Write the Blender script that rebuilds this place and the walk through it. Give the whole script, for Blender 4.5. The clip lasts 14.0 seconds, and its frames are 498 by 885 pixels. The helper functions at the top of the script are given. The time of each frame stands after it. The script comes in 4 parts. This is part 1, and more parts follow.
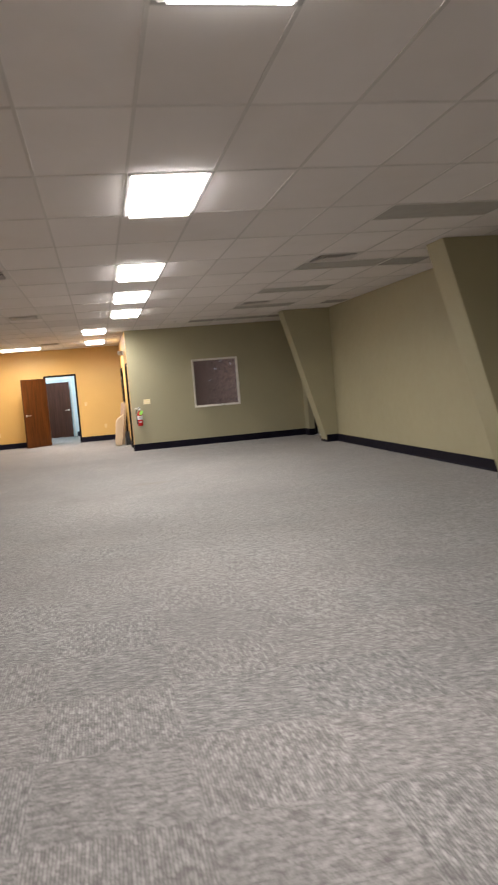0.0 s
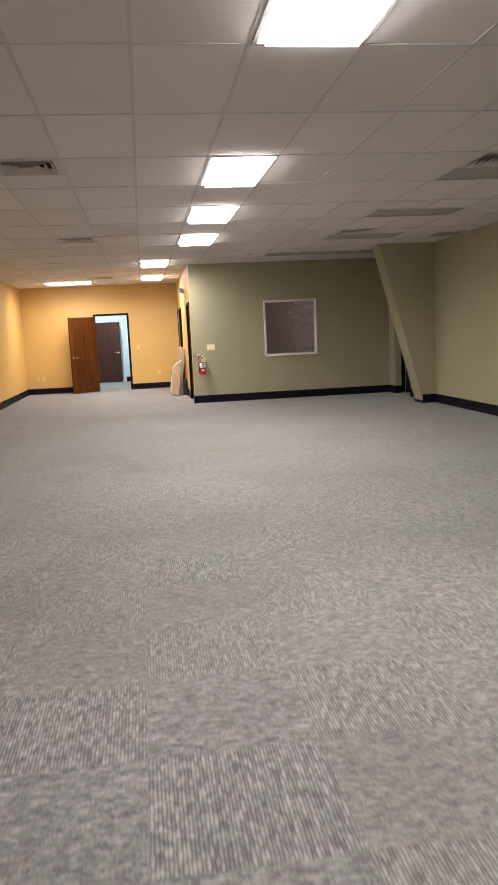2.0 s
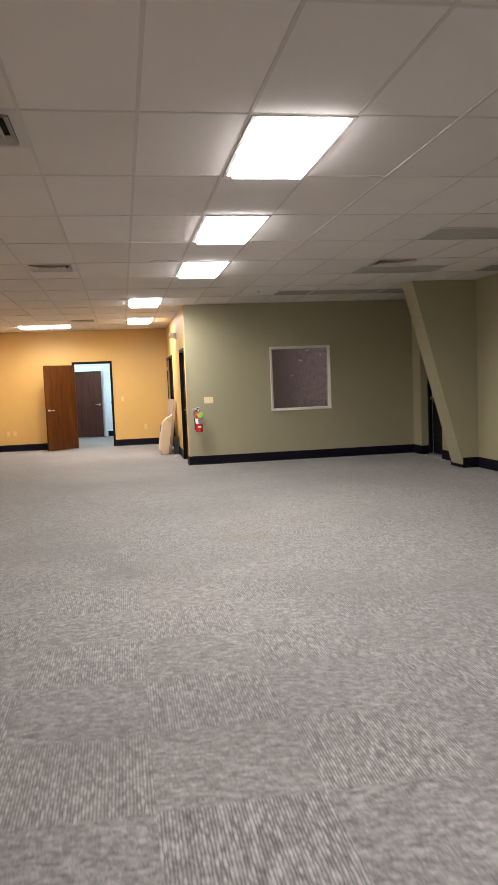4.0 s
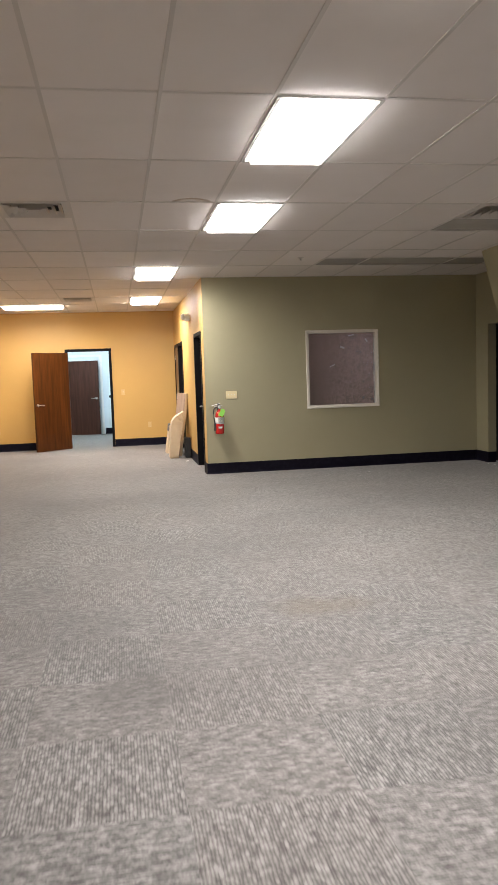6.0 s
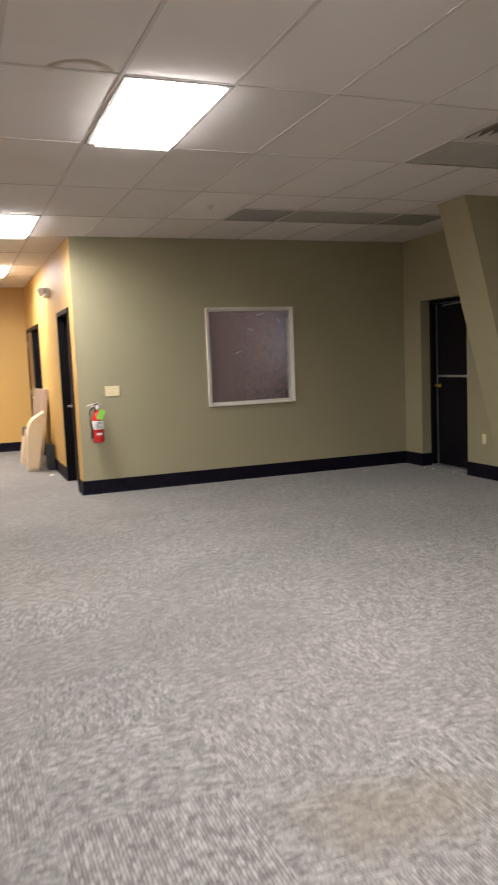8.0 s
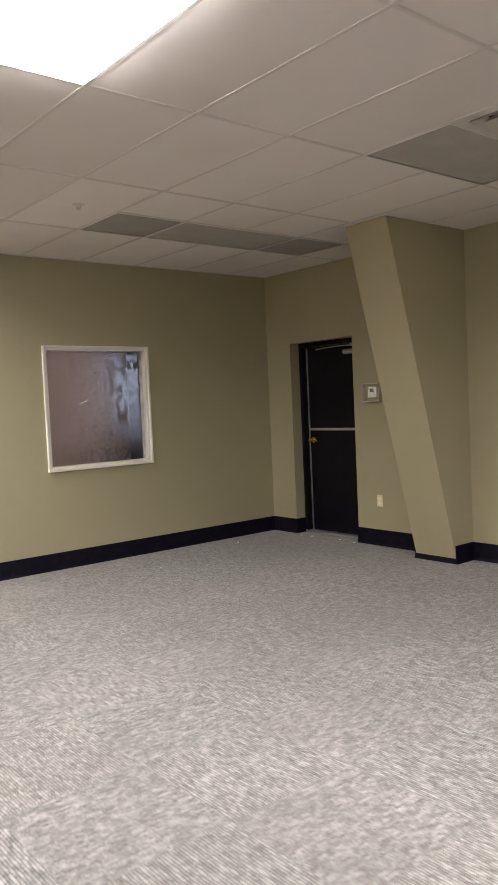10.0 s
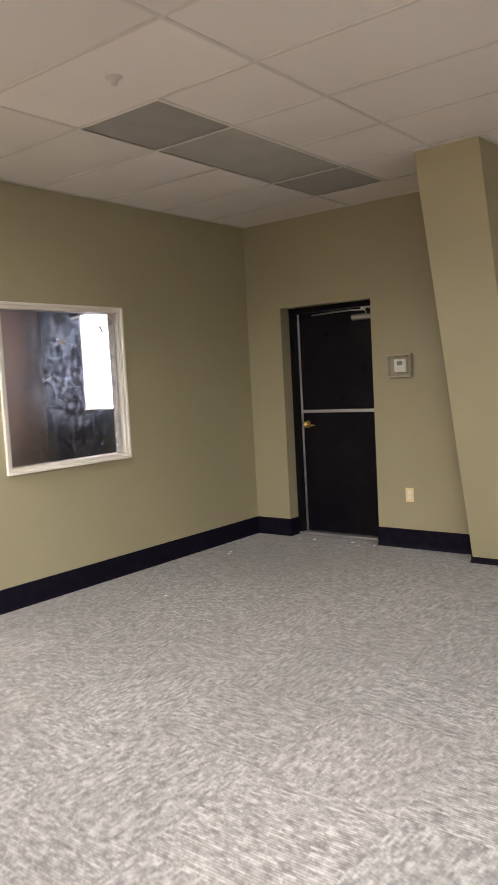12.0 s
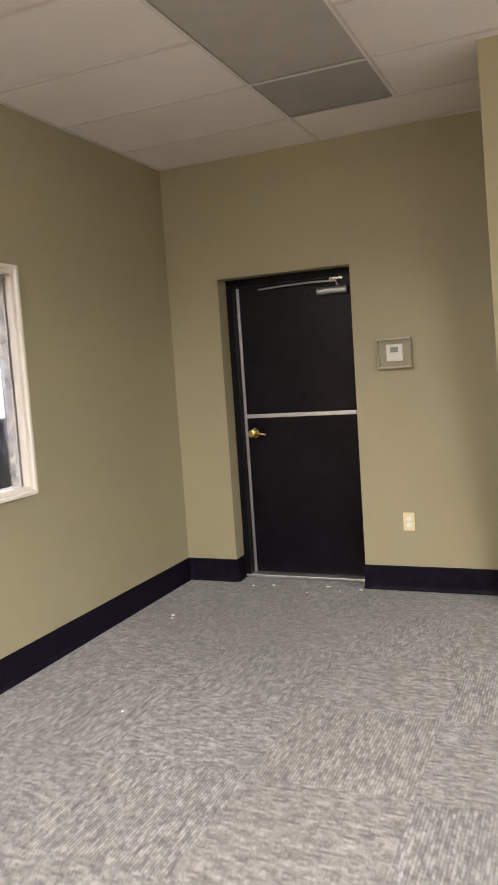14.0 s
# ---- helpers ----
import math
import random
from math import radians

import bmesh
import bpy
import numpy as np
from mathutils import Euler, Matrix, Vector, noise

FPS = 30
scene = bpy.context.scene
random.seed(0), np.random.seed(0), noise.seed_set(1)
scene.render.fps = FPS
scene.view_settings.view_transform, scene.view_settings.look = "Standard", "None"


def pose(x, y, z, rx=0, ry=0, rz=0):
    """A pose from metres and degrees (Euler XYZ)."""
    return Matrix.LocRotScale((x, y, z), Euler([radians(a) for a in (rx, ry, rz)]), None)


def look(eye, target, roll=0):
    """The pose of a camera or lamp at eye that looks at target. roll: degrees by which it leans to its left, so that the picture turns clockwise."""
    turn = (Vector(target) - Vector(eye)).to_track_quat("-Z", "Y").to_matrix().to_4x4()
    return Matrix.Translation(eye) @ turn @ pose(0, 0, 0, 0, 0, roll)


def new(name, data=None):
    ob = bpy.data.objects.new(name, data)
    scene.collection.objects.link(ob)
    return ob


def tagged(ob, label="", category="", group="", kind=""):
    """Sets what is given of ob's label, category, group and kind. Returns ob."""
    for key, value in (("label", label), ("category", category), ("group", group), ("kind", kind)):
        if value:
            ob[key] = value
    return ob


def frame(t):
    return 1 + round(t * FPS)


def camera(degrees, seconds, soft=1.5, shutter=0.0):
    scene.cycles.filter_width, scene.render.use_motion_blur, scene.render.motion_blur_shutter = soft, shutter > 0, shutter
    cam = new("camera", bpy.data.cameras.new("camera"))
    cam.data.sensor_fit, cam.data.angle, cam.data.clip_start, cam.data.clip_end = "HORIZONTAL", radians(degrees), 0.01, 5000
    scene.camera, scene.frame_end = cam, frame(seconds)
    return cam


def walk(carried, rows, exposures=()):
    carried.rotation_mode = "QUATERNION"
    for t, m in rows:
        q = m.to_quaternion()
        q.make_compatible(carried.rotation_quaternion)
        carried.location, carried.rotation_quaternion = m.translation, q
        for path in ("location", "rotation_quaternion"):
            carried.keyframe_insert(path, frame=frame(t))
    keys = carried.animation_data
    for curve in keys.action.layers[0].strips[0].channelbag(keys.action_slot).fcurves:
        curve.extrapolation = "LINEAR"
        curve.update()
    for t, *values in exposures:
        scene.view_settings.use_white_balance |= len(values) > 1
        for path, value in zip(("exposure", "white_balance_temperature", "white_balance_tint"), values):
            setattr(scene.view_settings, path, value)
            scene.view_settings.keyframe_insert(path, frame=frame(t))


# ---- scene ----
cam = camera(36.2, 14.0, 1.5, 0.5)
PATH = [
    (0, (0.082, 0.509, 1.45), (0.454, 2.467, 1.29), -4.8),
    (0.5, (-0.018, 1.116, 1.466), (0.287, 3.08, 1.247), -4.5),
    (1, (-0.089, 1.735, 1.44), (0.182, 3.699, 1.177), -3.7),
    (1.5, (-0.172, 2.32, 1.418), (0.075, 4.28, 1.102), -3.4),
    (2, (-0.234, 2.901, 1.453), (0.026, 4.863, 1.165), -2.7),
    (4.5, (-0.399, 5.916, 1.472), (-0.075, 7.883, 1.32), -2.4),
    (5, (-0.451, 6.576, 1.47), (-0.135, 8.544, 1.306), -2.2),
    (5.5, (-0.458, 7.194, 1.458), (-0.132, 9.161, 1.291), -2.1),
    (6, (-0.481, 7.815, 1.453), (-0.146, 9.779, 1.276), -1.9),
    (6.5, (-0.491, 8.389, 1.434), (-0.115, 10.344, 1.247), -1.8),
    (7, (-0.494, 9.086, 1.442), (-0.067, 11.027, 1.218), -2.3),
    (7.5, (-0.491, 9.743, 1.448), (0.067, 11.648, 1.211), -2.5),
    (8, (-0.503, 10.336, 1.459), (0.21, 12.192, 1.242), -2.4),
    (8.5, (-0.53, 10.862, 1.477), (0.358, 12.647, 1.321), -2.2),
    (11, (-0.734, 13.569, 1.47), (0.67, 14.986, 1.325), -2.9),
    (11.5, (-0.748, 14.158, 1.522), (0.719, 15.506, 1.354), -2.9),
    (12, (-0.661, 14.556, 1.479), (0.906, 15.788, 1.313), -3.1),
    (12.5, (-0.458, 15.133, 1.479), (1.181, 16.264, 1.293), -3.6),
    (13, (-0.232, 15.619, 1.476), (1.492, 16.616, 1.288), -3.8),
    (13.5, (0.016, 16.027, 1.476), (1.788, 16.937, 1.292), -3.9),
    (14, (0.304, 16.393, 1.474), (2.13, 17.187, 1.286), -3.9),
]
EXPOSURES = [(0.0, 0.04), (1.5, 0.0), (6.0, -0.07), (7.5, -0.06), (8.7, 0.14), (11.0, 0.70), (12.5, 0.90), (13.3, 1.10), (14.0, 1.32)]
walk(cam, [(t, look(eye, target, roll)) for t, eye, target, roll in PATH], EXPOSURES)

# ---- world and light ----
world = bpy.data.worlds.new("world")
scene.world = world
world.use_nodes = True
wn = world.node_tree
sky = wn.nodes.new("ShaderNodeTexSky")
sky.sky_type = "NISHITA"
sky.sun_disc = False
sky.sun_elevation, sky.sun_rotation = radians(35), radians(80)
wn.nodes["Background"].inputs["Strength"].default_value = 0.12
wn.links.new(sky.outputs["Color"], wn.nodes["Background"].inputs["Color"])
LENS_GLOW = 22.0      # brightness of the ceiling light lenses
SPREAD = 164.0       # width of their beam in degrees
LAMP_WATTS = 67.0    # each ceiling light
LAMP_COLOUR = (1.0, 0.965, 0.945)
COOL_LAMP = 60.0     # the light in the room behind the far door
DAYLIGHT = 3.0       # brightness seen through the small outer window

# ---- the plan ----
H = 2.88                         # ceiling height
XL, XR = -3.42, 5.07             # left and right walls
YB, YG, YF = -6.0, 19.0, 24.50   # back wall, olive partition, far wall
XC = 0.8                         # corridor side of the partition block
GX, GP = 0.397, 0.594            # ceiling grid across
GY, GQ = 10.575, 1.213           # ceiling grid along
BASE = 0.16                      # height of the wall base


# ---- materials ----
def material(name, colour, rough=0.6, metal=0.0):
    m = bpy.data.materials.new(name)
    m.use_nodes = True
    b = m.node_tree.nodes["Principled BSDF"]
    b.inputs["Base Color"].default_value = (*colour, 1)
    b.inputs["Roughness"].default_value = rough
    b.inputs["Metallic"].default_value = metal
    return m


class Nodes:
    """Short hand for building a material's nodes."""

    def __init__(self, m):
        self.tree = m.node_tree
        self.bsdf = self.tree.nodes["Principled BSDF"]

    def add(self, kind, **settings):
        n = self.tree.nodes.new(kind)
        for key, value in settings.items():
            n.inputs[key.replace("_", " ")].default_value = value
        return n

    def link(self, a, b):
        self.tree.links.new(a, b)

    def coords(self, kind="Object", scale=(1, 1, 1)):
        c = self.add("ShaderNodeTexCoord")
        m = self.add("ShaderNodeMapping")
        m.inputs["Scale"].default_value = scale
        self.link(c.outputs[kind], m.inputs["Vector"])
        return m.outputs["Vector"]

    def position(self, scale=(1, 1, 1)):
        g = self.add("ShaderNodeNewGeometry")
        m = self.add("ShaderNodeMapping")
        m.inputs["Scale"].default_value = scale
        self.link(g.outputs["Position"], m.inputs["Vector"])
        return m.outputs["Vector"]

    def noise(self, vector, scale, detail=3.0, rough=0.55):
        n = self.add("ShaderNodeTexNoise", Scale=scale, Detail=detail, Roughness=rough)
        self.link(vector, n.inputs["Vector"])
        return n.outputs["Fac"]

    def ramp(self, fac, stops):
        r = self.add("ShaderNodeValToRGB")
        while len(r.color_ramp.elements) < len(stops):
            r.color_ramp.elements.new(0.5)
        for e, (at, c) in zip(r.color_ramp.elements, stops):
            e.position = at
            e.color = (*c, 1) if len(c) == 3 else c
        self.link(fac, r.inputs["Fac"])
        return r.outputs["Color"]

    def mix(self, fac, a, b, blend="MIX"):
        n = self.tree.nodes.new("ShaderNodeMix")
        n.data_type, n.blend_type = "RGBA", blend
        for value, socket in ((fac, n.inputs[0]), (a, n.inputs[6]), (b, n.inputs[7])):
            if isinstance(value, (int, float)):
                socket.default_value = value
            elif isinstance(value, tuple):
                socket.default_value = (*value, 1)
            else:
                self.link(value, socket)
        return n.outputs[2]

    def maths(self, op, a, b=0.0):
        n = self.tree.nodes.new("ShaderNodeMath")
        n.operation = op
        for value, socket in ((a, n.inputs[0]), (b, n.inputs[1])):
            if isinstance(value, (int, float)):
                socket.default_value = value
            else:
                self.link(value, socket)
        return n.outputs[0]

    def bump(self, height, strength, distance=0.002):
        n = self.add("ShaderNodeBump", Strength=strength, Distance=distance)
        self.link(height, n.inputs["Height"])
        self.link(n.outputs["Normal"], self.bsdf.inputs["Normal"])

    def colour(self, socket):
        self.link(socket, self.bsdf.inputs["Base Color"])

    def rough(self, socket):
        self.link(socket, self.bsdf.inputs["Roughness"])


def scaled(c, k):
    return tuple(min(1.0, v * k) for v in c)


def paint(name, colour, rough=0.55, wear=0.10, grain=0.35):
    """Rolled wall paint: faint blotches, scuffs and an orange-peel relief."""
    m = material(name, colour, rough)
    n = Nodes(m)
    p = n.position()
    big = n.noise(p, 0.9, 4)
    fine = n.noise(p, 9.0, 4)
    base = n.mix(big, scaled(colour, 1 - wear), scaled(colour, 1 + wear))
    base = n.mix(n.maths("MULTIPLY", fine, 0.35), base, scaled(colour, 0.93))
    n.colour(base)
    n.rough(n.maths("ADD", n.maths("MULTIPLY", fine, 0.2), rough - 0.1))
    n.bump(n.noise(p, 260, 2), grain, 0.001)
    return m


OLIVE = paint("olive_paint", (0.345, 0.314, 0.200), 0.5)
ORANGE = paint("ochre_paint", (0.57, 0.345, 0.102), 0.5)
WHITE_WALL = paint("white_wall_paint", (0.72, 0.78, 0.82), 0.6)
MAUVE = paint("mauve_paint", (0.42, 0.305, 0.255), 0.6)
DARK_WALL = paint("dark_blue_grey_wall", (0.04, 0.042, 0.055), 0.6)
FRAME_PAINT = paint("cream_trim_paint", (0.74, 0.70, 0.63), 0.4, 0.06, 0.1)
BLACK_FRAME = paint("black_frame_paint", (0.005, 0.0045, 0.006), 0.5, 0.2, 0.15)
BLACK_FRAME.node_tree.nodes["Principled BSDF"].inputs["Specular IOR Level"].default_value = 0.12


def make_rubber():
    m = material("black_rubber_base", (0.014, 0.014, 0.02), 0.42)
    n = Nodes(m)
    p = n.position()
    dust = n.noise(p, 14, 5, 0.65)
    n.colour(n.ramp(dust, [(0.45, (0.004, 0.003, 0.009)), (0.8, (0.013, 0.011, 0.019))]))
    n.rough(n.ramp(dust, [(0.3, (0.5,) * 3), (0.75, (0.7,) * 3)]))
    n.bsdf.inputs["Specular IOR Level"].default_value = 0.12
    return m


ROW = 0.0128        # spacing of the loop rows in the carpet


def make_carpet():
    m = material("grey_streaked_carpet", (0.3, 0.29, 0.28), 0.95)
    n = Nodes(m)
    uv = n.add("ShaderNodeTexCoord").outputs["UV"]
    info = n.add("ShaderNodeObjectInfo")
    shift = n.add("ShaderNodeCombineXYZ")
    n.link(n.maths("MULTIPLY", info.outputs["Random"], 37.0), shift.inputs[0])
    n.link(n.maths("MULTIPLY", info.outputs["Random"], 91.0), shift.inputs[1])
    n.link(n.maths("MULTIPLY", info.outputs["Random"], 13.0), shift.inputs[2])
    at = n.add("ShaderNodeVectorMath")
    n.link(uv, at.inputs[0])
    n.link(shift.outputs[0], at.inputs[1])

    def stretched(sx, sy):
        k = n.add("ShaderNodeMapping")
        k.inputs["Scale"].default_value = (sx, sy, 1)
        n.link(at.outputs[0], k.inputs["Vector"])
        return k.outputs["Vector"]

    # loops in rows along v, broken into light and dark dashes, with weaker strokes across them
    flat = n.add("ShaderNodeSeparateXYZ")
    n.link(at.outputs[0], flat.inputs[0])
    wander = n.maths("MULTIPLY", n.maths("SUBTRACT", n.noise(stretched(70, 30), 1.0, 2), 0.5), 0.007)

    across = n.maths("DIVIDE", n.maths("ADD", flat.outputs[0], wander), ROW)
    spot = n.add("ShaderNodeCombineXYZ")
    n.link(n.maths("MULTIPLY", n.maths("FLOOR", across), 5.37), spot.inputs[0])
    n.link(n.maths("MULTIPLY", flat.outputs[1], 15.0), spot.inputs[1])
    dash = n.noise(spot.outputs[0], 1.0, 3, 0.6)
    ridge = n.maths("ABSOLUTE", n.maths("SUBTRACT", n.maths("FRACT", across), 0.5))
    stroke = n.noise(stretched(70, 105), 1.0, 3, 0.6)
    hair = n.noise(stretched(240, 110), 1.0, 2, 0.6)
    tuft = n.noise(stretched(330, 300), 1.0, 2, 0.7)
    lumps = n.noise(stretched(40, 34), 1.0, 2, 0.5)
    mixed = n.maths("ADD", n.maths("MULTIPLY", dash, 0.52), n.maths("MULTIPLY", n.maths("SUBTRACT", 0.27, ridge), 0.19))
    mixed = n.maths("ADD", mixed, n.maths("MULTIPLY", stroke, 0.25))
    mixed = n.maths("ADD", mixed, n.maths("MULTIPLY", hair, 0.13))
    mixed = n.maths("ADD", mixed, n.maths("MULTIPLY", lumps, 0.16))
    yarn = n.ramp(mixed, [(0.39, (0.034, 0.033, 0.033)), (0.485, (0.102, 0.097, 0.095)), (0.55, (0.182, 0.175, 0.168)), (0.64, (0.33, 0.319, 0.307))])
    yarn = n.mix(n.maths("MULTIPLY", tuft, 0.25), yarn, (0.14, 0.133, 0.128))
    hue = n.maths("ADD", n.maths("MULTIPLY", info.outputs["Random"], 0.12), 0.0)
    yarn = n.mix(hue, yarn, (0.26, 0.205, 0.185))
    p = n.position()
    traffic = n.noise(p, 0.55, 4, 0.6)
    yarn = n.mix(n.ramp(traffic, [(0.40, (0.0,) * 3), (0.70, (0.5,) * 3)]), yarn, (0.085, 0.08, 0.076))

    def stain_or_shade(x, y, rx, ry, strength, colour, base):
        s = n.add("ShaderNodeVectorMath")
        s.operation = "SUBTRACT"
        n.link(n.position(), s.inputs[0])
        s.inputs[1].default_value = (x, y, 0)
        k = n.add("ShaderNodeVectorMath")
        k.operation = "MULTIPLY"
        n.link(s.outputs[0], k.inputs[0])
        k.inputs[1].default_value = (1 / rx, 1 / ry, 0)
        d = n.add("ShaderNodeVectorMath")
        d.operation = "LENGTH"
        n.link(k.outputs[0], d.inputs[0])
        ragged = n.maths("ADD", d.outputs["Value"], n.maths("MULTIPLY", n.noise(p, 4.5, 4), 0.9))
        f = n.ramp(ragged, [(0.55, (strength,) * 3), (1.0, (0.0,) * 3)])
        return n.mix(f, base, colour)

    yarn = stain_or_shade(0.72, 12.35, 0.75, 0.55, 0.4, (0.13, 0.10, 0.065), yarn)
    yarn = stain_or_shade(-0.45, 11.4, 0.45, 0.85, 0.45, (0.07, 0.066, 0.062), yarn)
    yarn = stain_or_shade(1.0, 17.6, 0.8, 0.6, 0.3, (0.08, 0.075, 0.068), yarn)
    # the light's fall-off towards the outer door, darkened into the yarn colour
    yarn = stain_or_shade(4.4, 17.9, 2.2, 1.9, 0.3, (0.085, 0.08, 0.076), yarn)
    n.colour(yarn)
    n.bump(n.maths("ADD", mixed, n.maths("MULTIPLY", tuft, 0.5)), 0.6, 0.003)
    n.bsdf.inputs["Specular IOR Level"].default_value = 0.1
    n.bsdf.inputs["Sheen Weight"].default_value = 0.3
    n.bsdf.inputs["Sheen Roughness"].default_value = 0.45
    return m


def make_ceiling():
    m = material("ceiling_board", (0.74, 0.71, 0.68), 0.9)
    n = Nodes(m)
    p = n.position()
    island = n.add("ShaderNodeNewGeometry").outputs["Random Per Island"]
    tone = n.mix(island, (0.745, 0.70, 0.67), (0.825, 0.78, 0.755))
    tone = n.mix(n.ramp(n.noise(p, 1.6, 4), [(0.5, (0.0,) * 3), (0.8, (0.25,) * 3)]), tone, (0.6, 0.55, 0.49))
    # an old water ring
    s = n.add("ShaderNodeVectorMath")
    s.operation = "SUBTRACT"
    n.link(n.position(), s.inputs[0])
    s.inputs[1].default_value = (0.19, 14.24, H)
    d = n.add("ShaderNodeVectorMath")
    d.operation = "LENGTH"
    n.link(s.outputs[0], d.inputs[0])
    r = n.maths("ADD", d.outputs["Value"], n.maths("MULTIPLY", n.noise(p, 9, 3), 0.05))
    ring = n.ramp(r, [(0.13, (0.0,) * 3), (0.165, (0.75,) * 3), (0.18, (0.7,) * 3), (0.20, (0.0,) * 3)])
    ring = n.mix(1.0, ring, n.ramp(n.noise(p, 5, 3), [(0.3, (0.3,) * 3), (0.45, (1.0,) * 3)]), "MULTIPLY")
    side = n.add("ShaderNodeSeparateXYZ")
    n.link(s.outputs[0], side.inputs[0])
    ring = n.mix(1.0, ring, n.ramp(n.maths("ADD", n.maths("MULTIPLY", side.outputs[1], -4.0), 0.5), [(0.35, (0.0,) * 3), (0.7, (1.0,) * 3)]), "MULTIPLY")
    tone = n.mix(ring, tone, (0.33, 0.22, 0.12))
    n.colour(tone)
    n.bump(n.noise(p, 170, 3), 0.5, 0.002)
    return m


def make_dark_board(name, colour, pits):
    m = material(name, colour, 0.85)
    n = Nodes(m)
    p = n.position()
    n.colour(n.mix(n.noise(p, 6, 4), scaled(colour, 0.85), scaled(colour, 1.15)))
    n.bump(n.noise(p, pits, 2), 0.6, 0.003)
    return m


def make_wood(name, dark, light, rough=0.32, axis=2):
    m = material(name, light, rough)
    n = Nodes(m)
    scale = [14, 14, 14]
    scale[axis] = 0.9
    p = n.coords("Object", tuple(scale))
    grain = n.noise(p, 1.6, 5, 0.6)
    figure = n.noise(n.coords("Object", (2.2, 2.2, 0.35)), 1.5, 3)
    c = n.ramp(grain, [(0.3, dark), (0.7, light)])
    n.colour(n.mix(n.maths("MULTIPLY", figure, 0.5), c, dark))
    n.bump(grain, 0.12, 0.001)
    n.bsdf.inputs["Coat Weight"].default_value = 0.04
    n.bsdf.inputs["Specular IOR Level"].default_value = 0.25
    return m


def make_black_door():
    m = material("black_door_paint", (0.012, 0.010, 0.012), 0.34)
    n = Nodes(m)
    p = n.position()
    wear = n.noise(p, 5, 6, 0.7)
    n.colour(n.ramp(wear, [(0.4, (0.004, 0.003, 0.006)), (0.75, (0.009, 0.0075, 0.011))]))
    n.rough(n.ramp(wear, [(0.3, (0.26,) * 3), (0.8, (0.46,) * 3)]))
    n.bsdf.inputs["Specular IOR Level"].default_value = 0.17
    n.bump(n.noise(p, 30, 3), 0.12, 0.001)
    return m


def make_metal(name, colour, rough):
    m = material(name, colour, rough, 1.0)
    n = Nodes(m)
    n.rough(n.maths("ADD", n.maths("MULTIPLY", n.noise(n.position(), 60, 4), 0.25), rough - 0.1))
    return m


def make_glass():
    """Window glass with wiped streaks of dirt on it."""
    m = material("dirty_glass", (1, 1, 1), 0.0)
    n = Nodes(m)
    out = n.tree.nodes["Material Output"]
    clear = n.add("ShaderNodeBsdfTransparent")
    clear.inputs["Color"].default_value = (0.93, 0.93, 0.95, 1)
    gloss = n.add("ShaderNodeBsdfGlossy", Roughness=0.02)
    body = n.add("ShaderNodeMixShader")
    body.inputs[0].default_value = 0.035
    n.link(clear.outputs[0], body.inputs[1])
    n.link(gloss.outputs[0], body.inputs[2])
    p = n.coords("Object", (1, 1, 1))
    a = n.noise(n.coords("Object", (3.2, 1, 5.0)), 2.2, 5, 0.65)
    b = n.noise(p, 22, 4, 0.6)
    c = n.noise(n.coords("Object", (9, 1, 3)), 3.5, 4, 0.7)
    haze = n.ramp(a, [(0.32, (0.25,) * 3), (0.62, (1.0,) * 3)])
    wiped = n.ramp(b, [(0.42, (0.08,) * 3), (0.5, (1.0,) * 3)])
    streaks = n.ramp(c, [(0.38, (0.3,) * 3), (0.55, (1.0,) * 3)])
    dirt = n.maths("MULTIPLY", n.maths("MULTIPLY", haze, wiped), streaks)
    across = n.add("ShaderNodeSeparateXYZ")
    n.link(p, across.inputs[0])
    patch = n.maths("ADD", n.maths("SUBTRACT", across.outputs[0], 2.45), n.maths("MULTIPLY", n.noise(p, 3.5, 3), 0.35))
    dirt = n.maths("MULTIPLY", dirt, n.ramp(patch, [(0.25, (0.12,) * 3), (0.7, (1.0,) * 3)]))
    film = n.add("ShaderNodeBsdfRefraction", Roughness=0.55, IOR=1.35)
    film.inputs["Color"].default_value = (0.66, 0.80, 1.0, 1)
    dust = n.add("ShaderNodeBsdfDiffuse")
    dust.inputs["Color"].default_value = (0.5, 0.52, 0.58, 1)
    dirty = n.add("ShaderNodeMixShader")
    dirty.inputs[0].default_value = 0.05
    n.link(film.outputs[0], dirty.inputs[1])
    n.link(dust.outputs[0], dirty.inputs[2])
    final = n.add("ShaderNodeMixShader")
    n.link(n.maths("MULTIPLY", dirt, 0.28), final.inputs[0])
    n.link(body.outputs[0], final.inputs[1])
    n.link(dirty.outputs[0], final.inputs[2])
    n.link(final.outputs[0], out.inputs["Surface"])
    return m


def make_clear():
    m = material("clear_plastic", (0.8, 0.8, 0.78), 0.1)
    n = Nodes(m)
    clear = n.add("ShaderNodeBsdfTransparent")
    clear.inputs["Color"].default_value = (0.96, 0.96, 0.94, 1)
    mixed = n.add("ShaderNodeMixShader")
    mixed.inputs[0].default_value = 0.06
    n.link(clear.outputs[0], mixed.inputs[1])
    n.link(n.bsdf.outputs[0], mixed.inputs[2])
    n.link(mixed.outputs[0], n.tree.nodes["Material Output"].inputs["Surface"])
    return m


def glowing(name, colour, strength):
    m = material(name, (0.9, 0.9, 0.9), 0.4)
    b = m.node_tree.nodes["Principled BSDF"]
    b.inputs["Emission Color"].default_value = (*colour, 1)
    b.inputs["Emission Strength"].default_value = strength
    return m


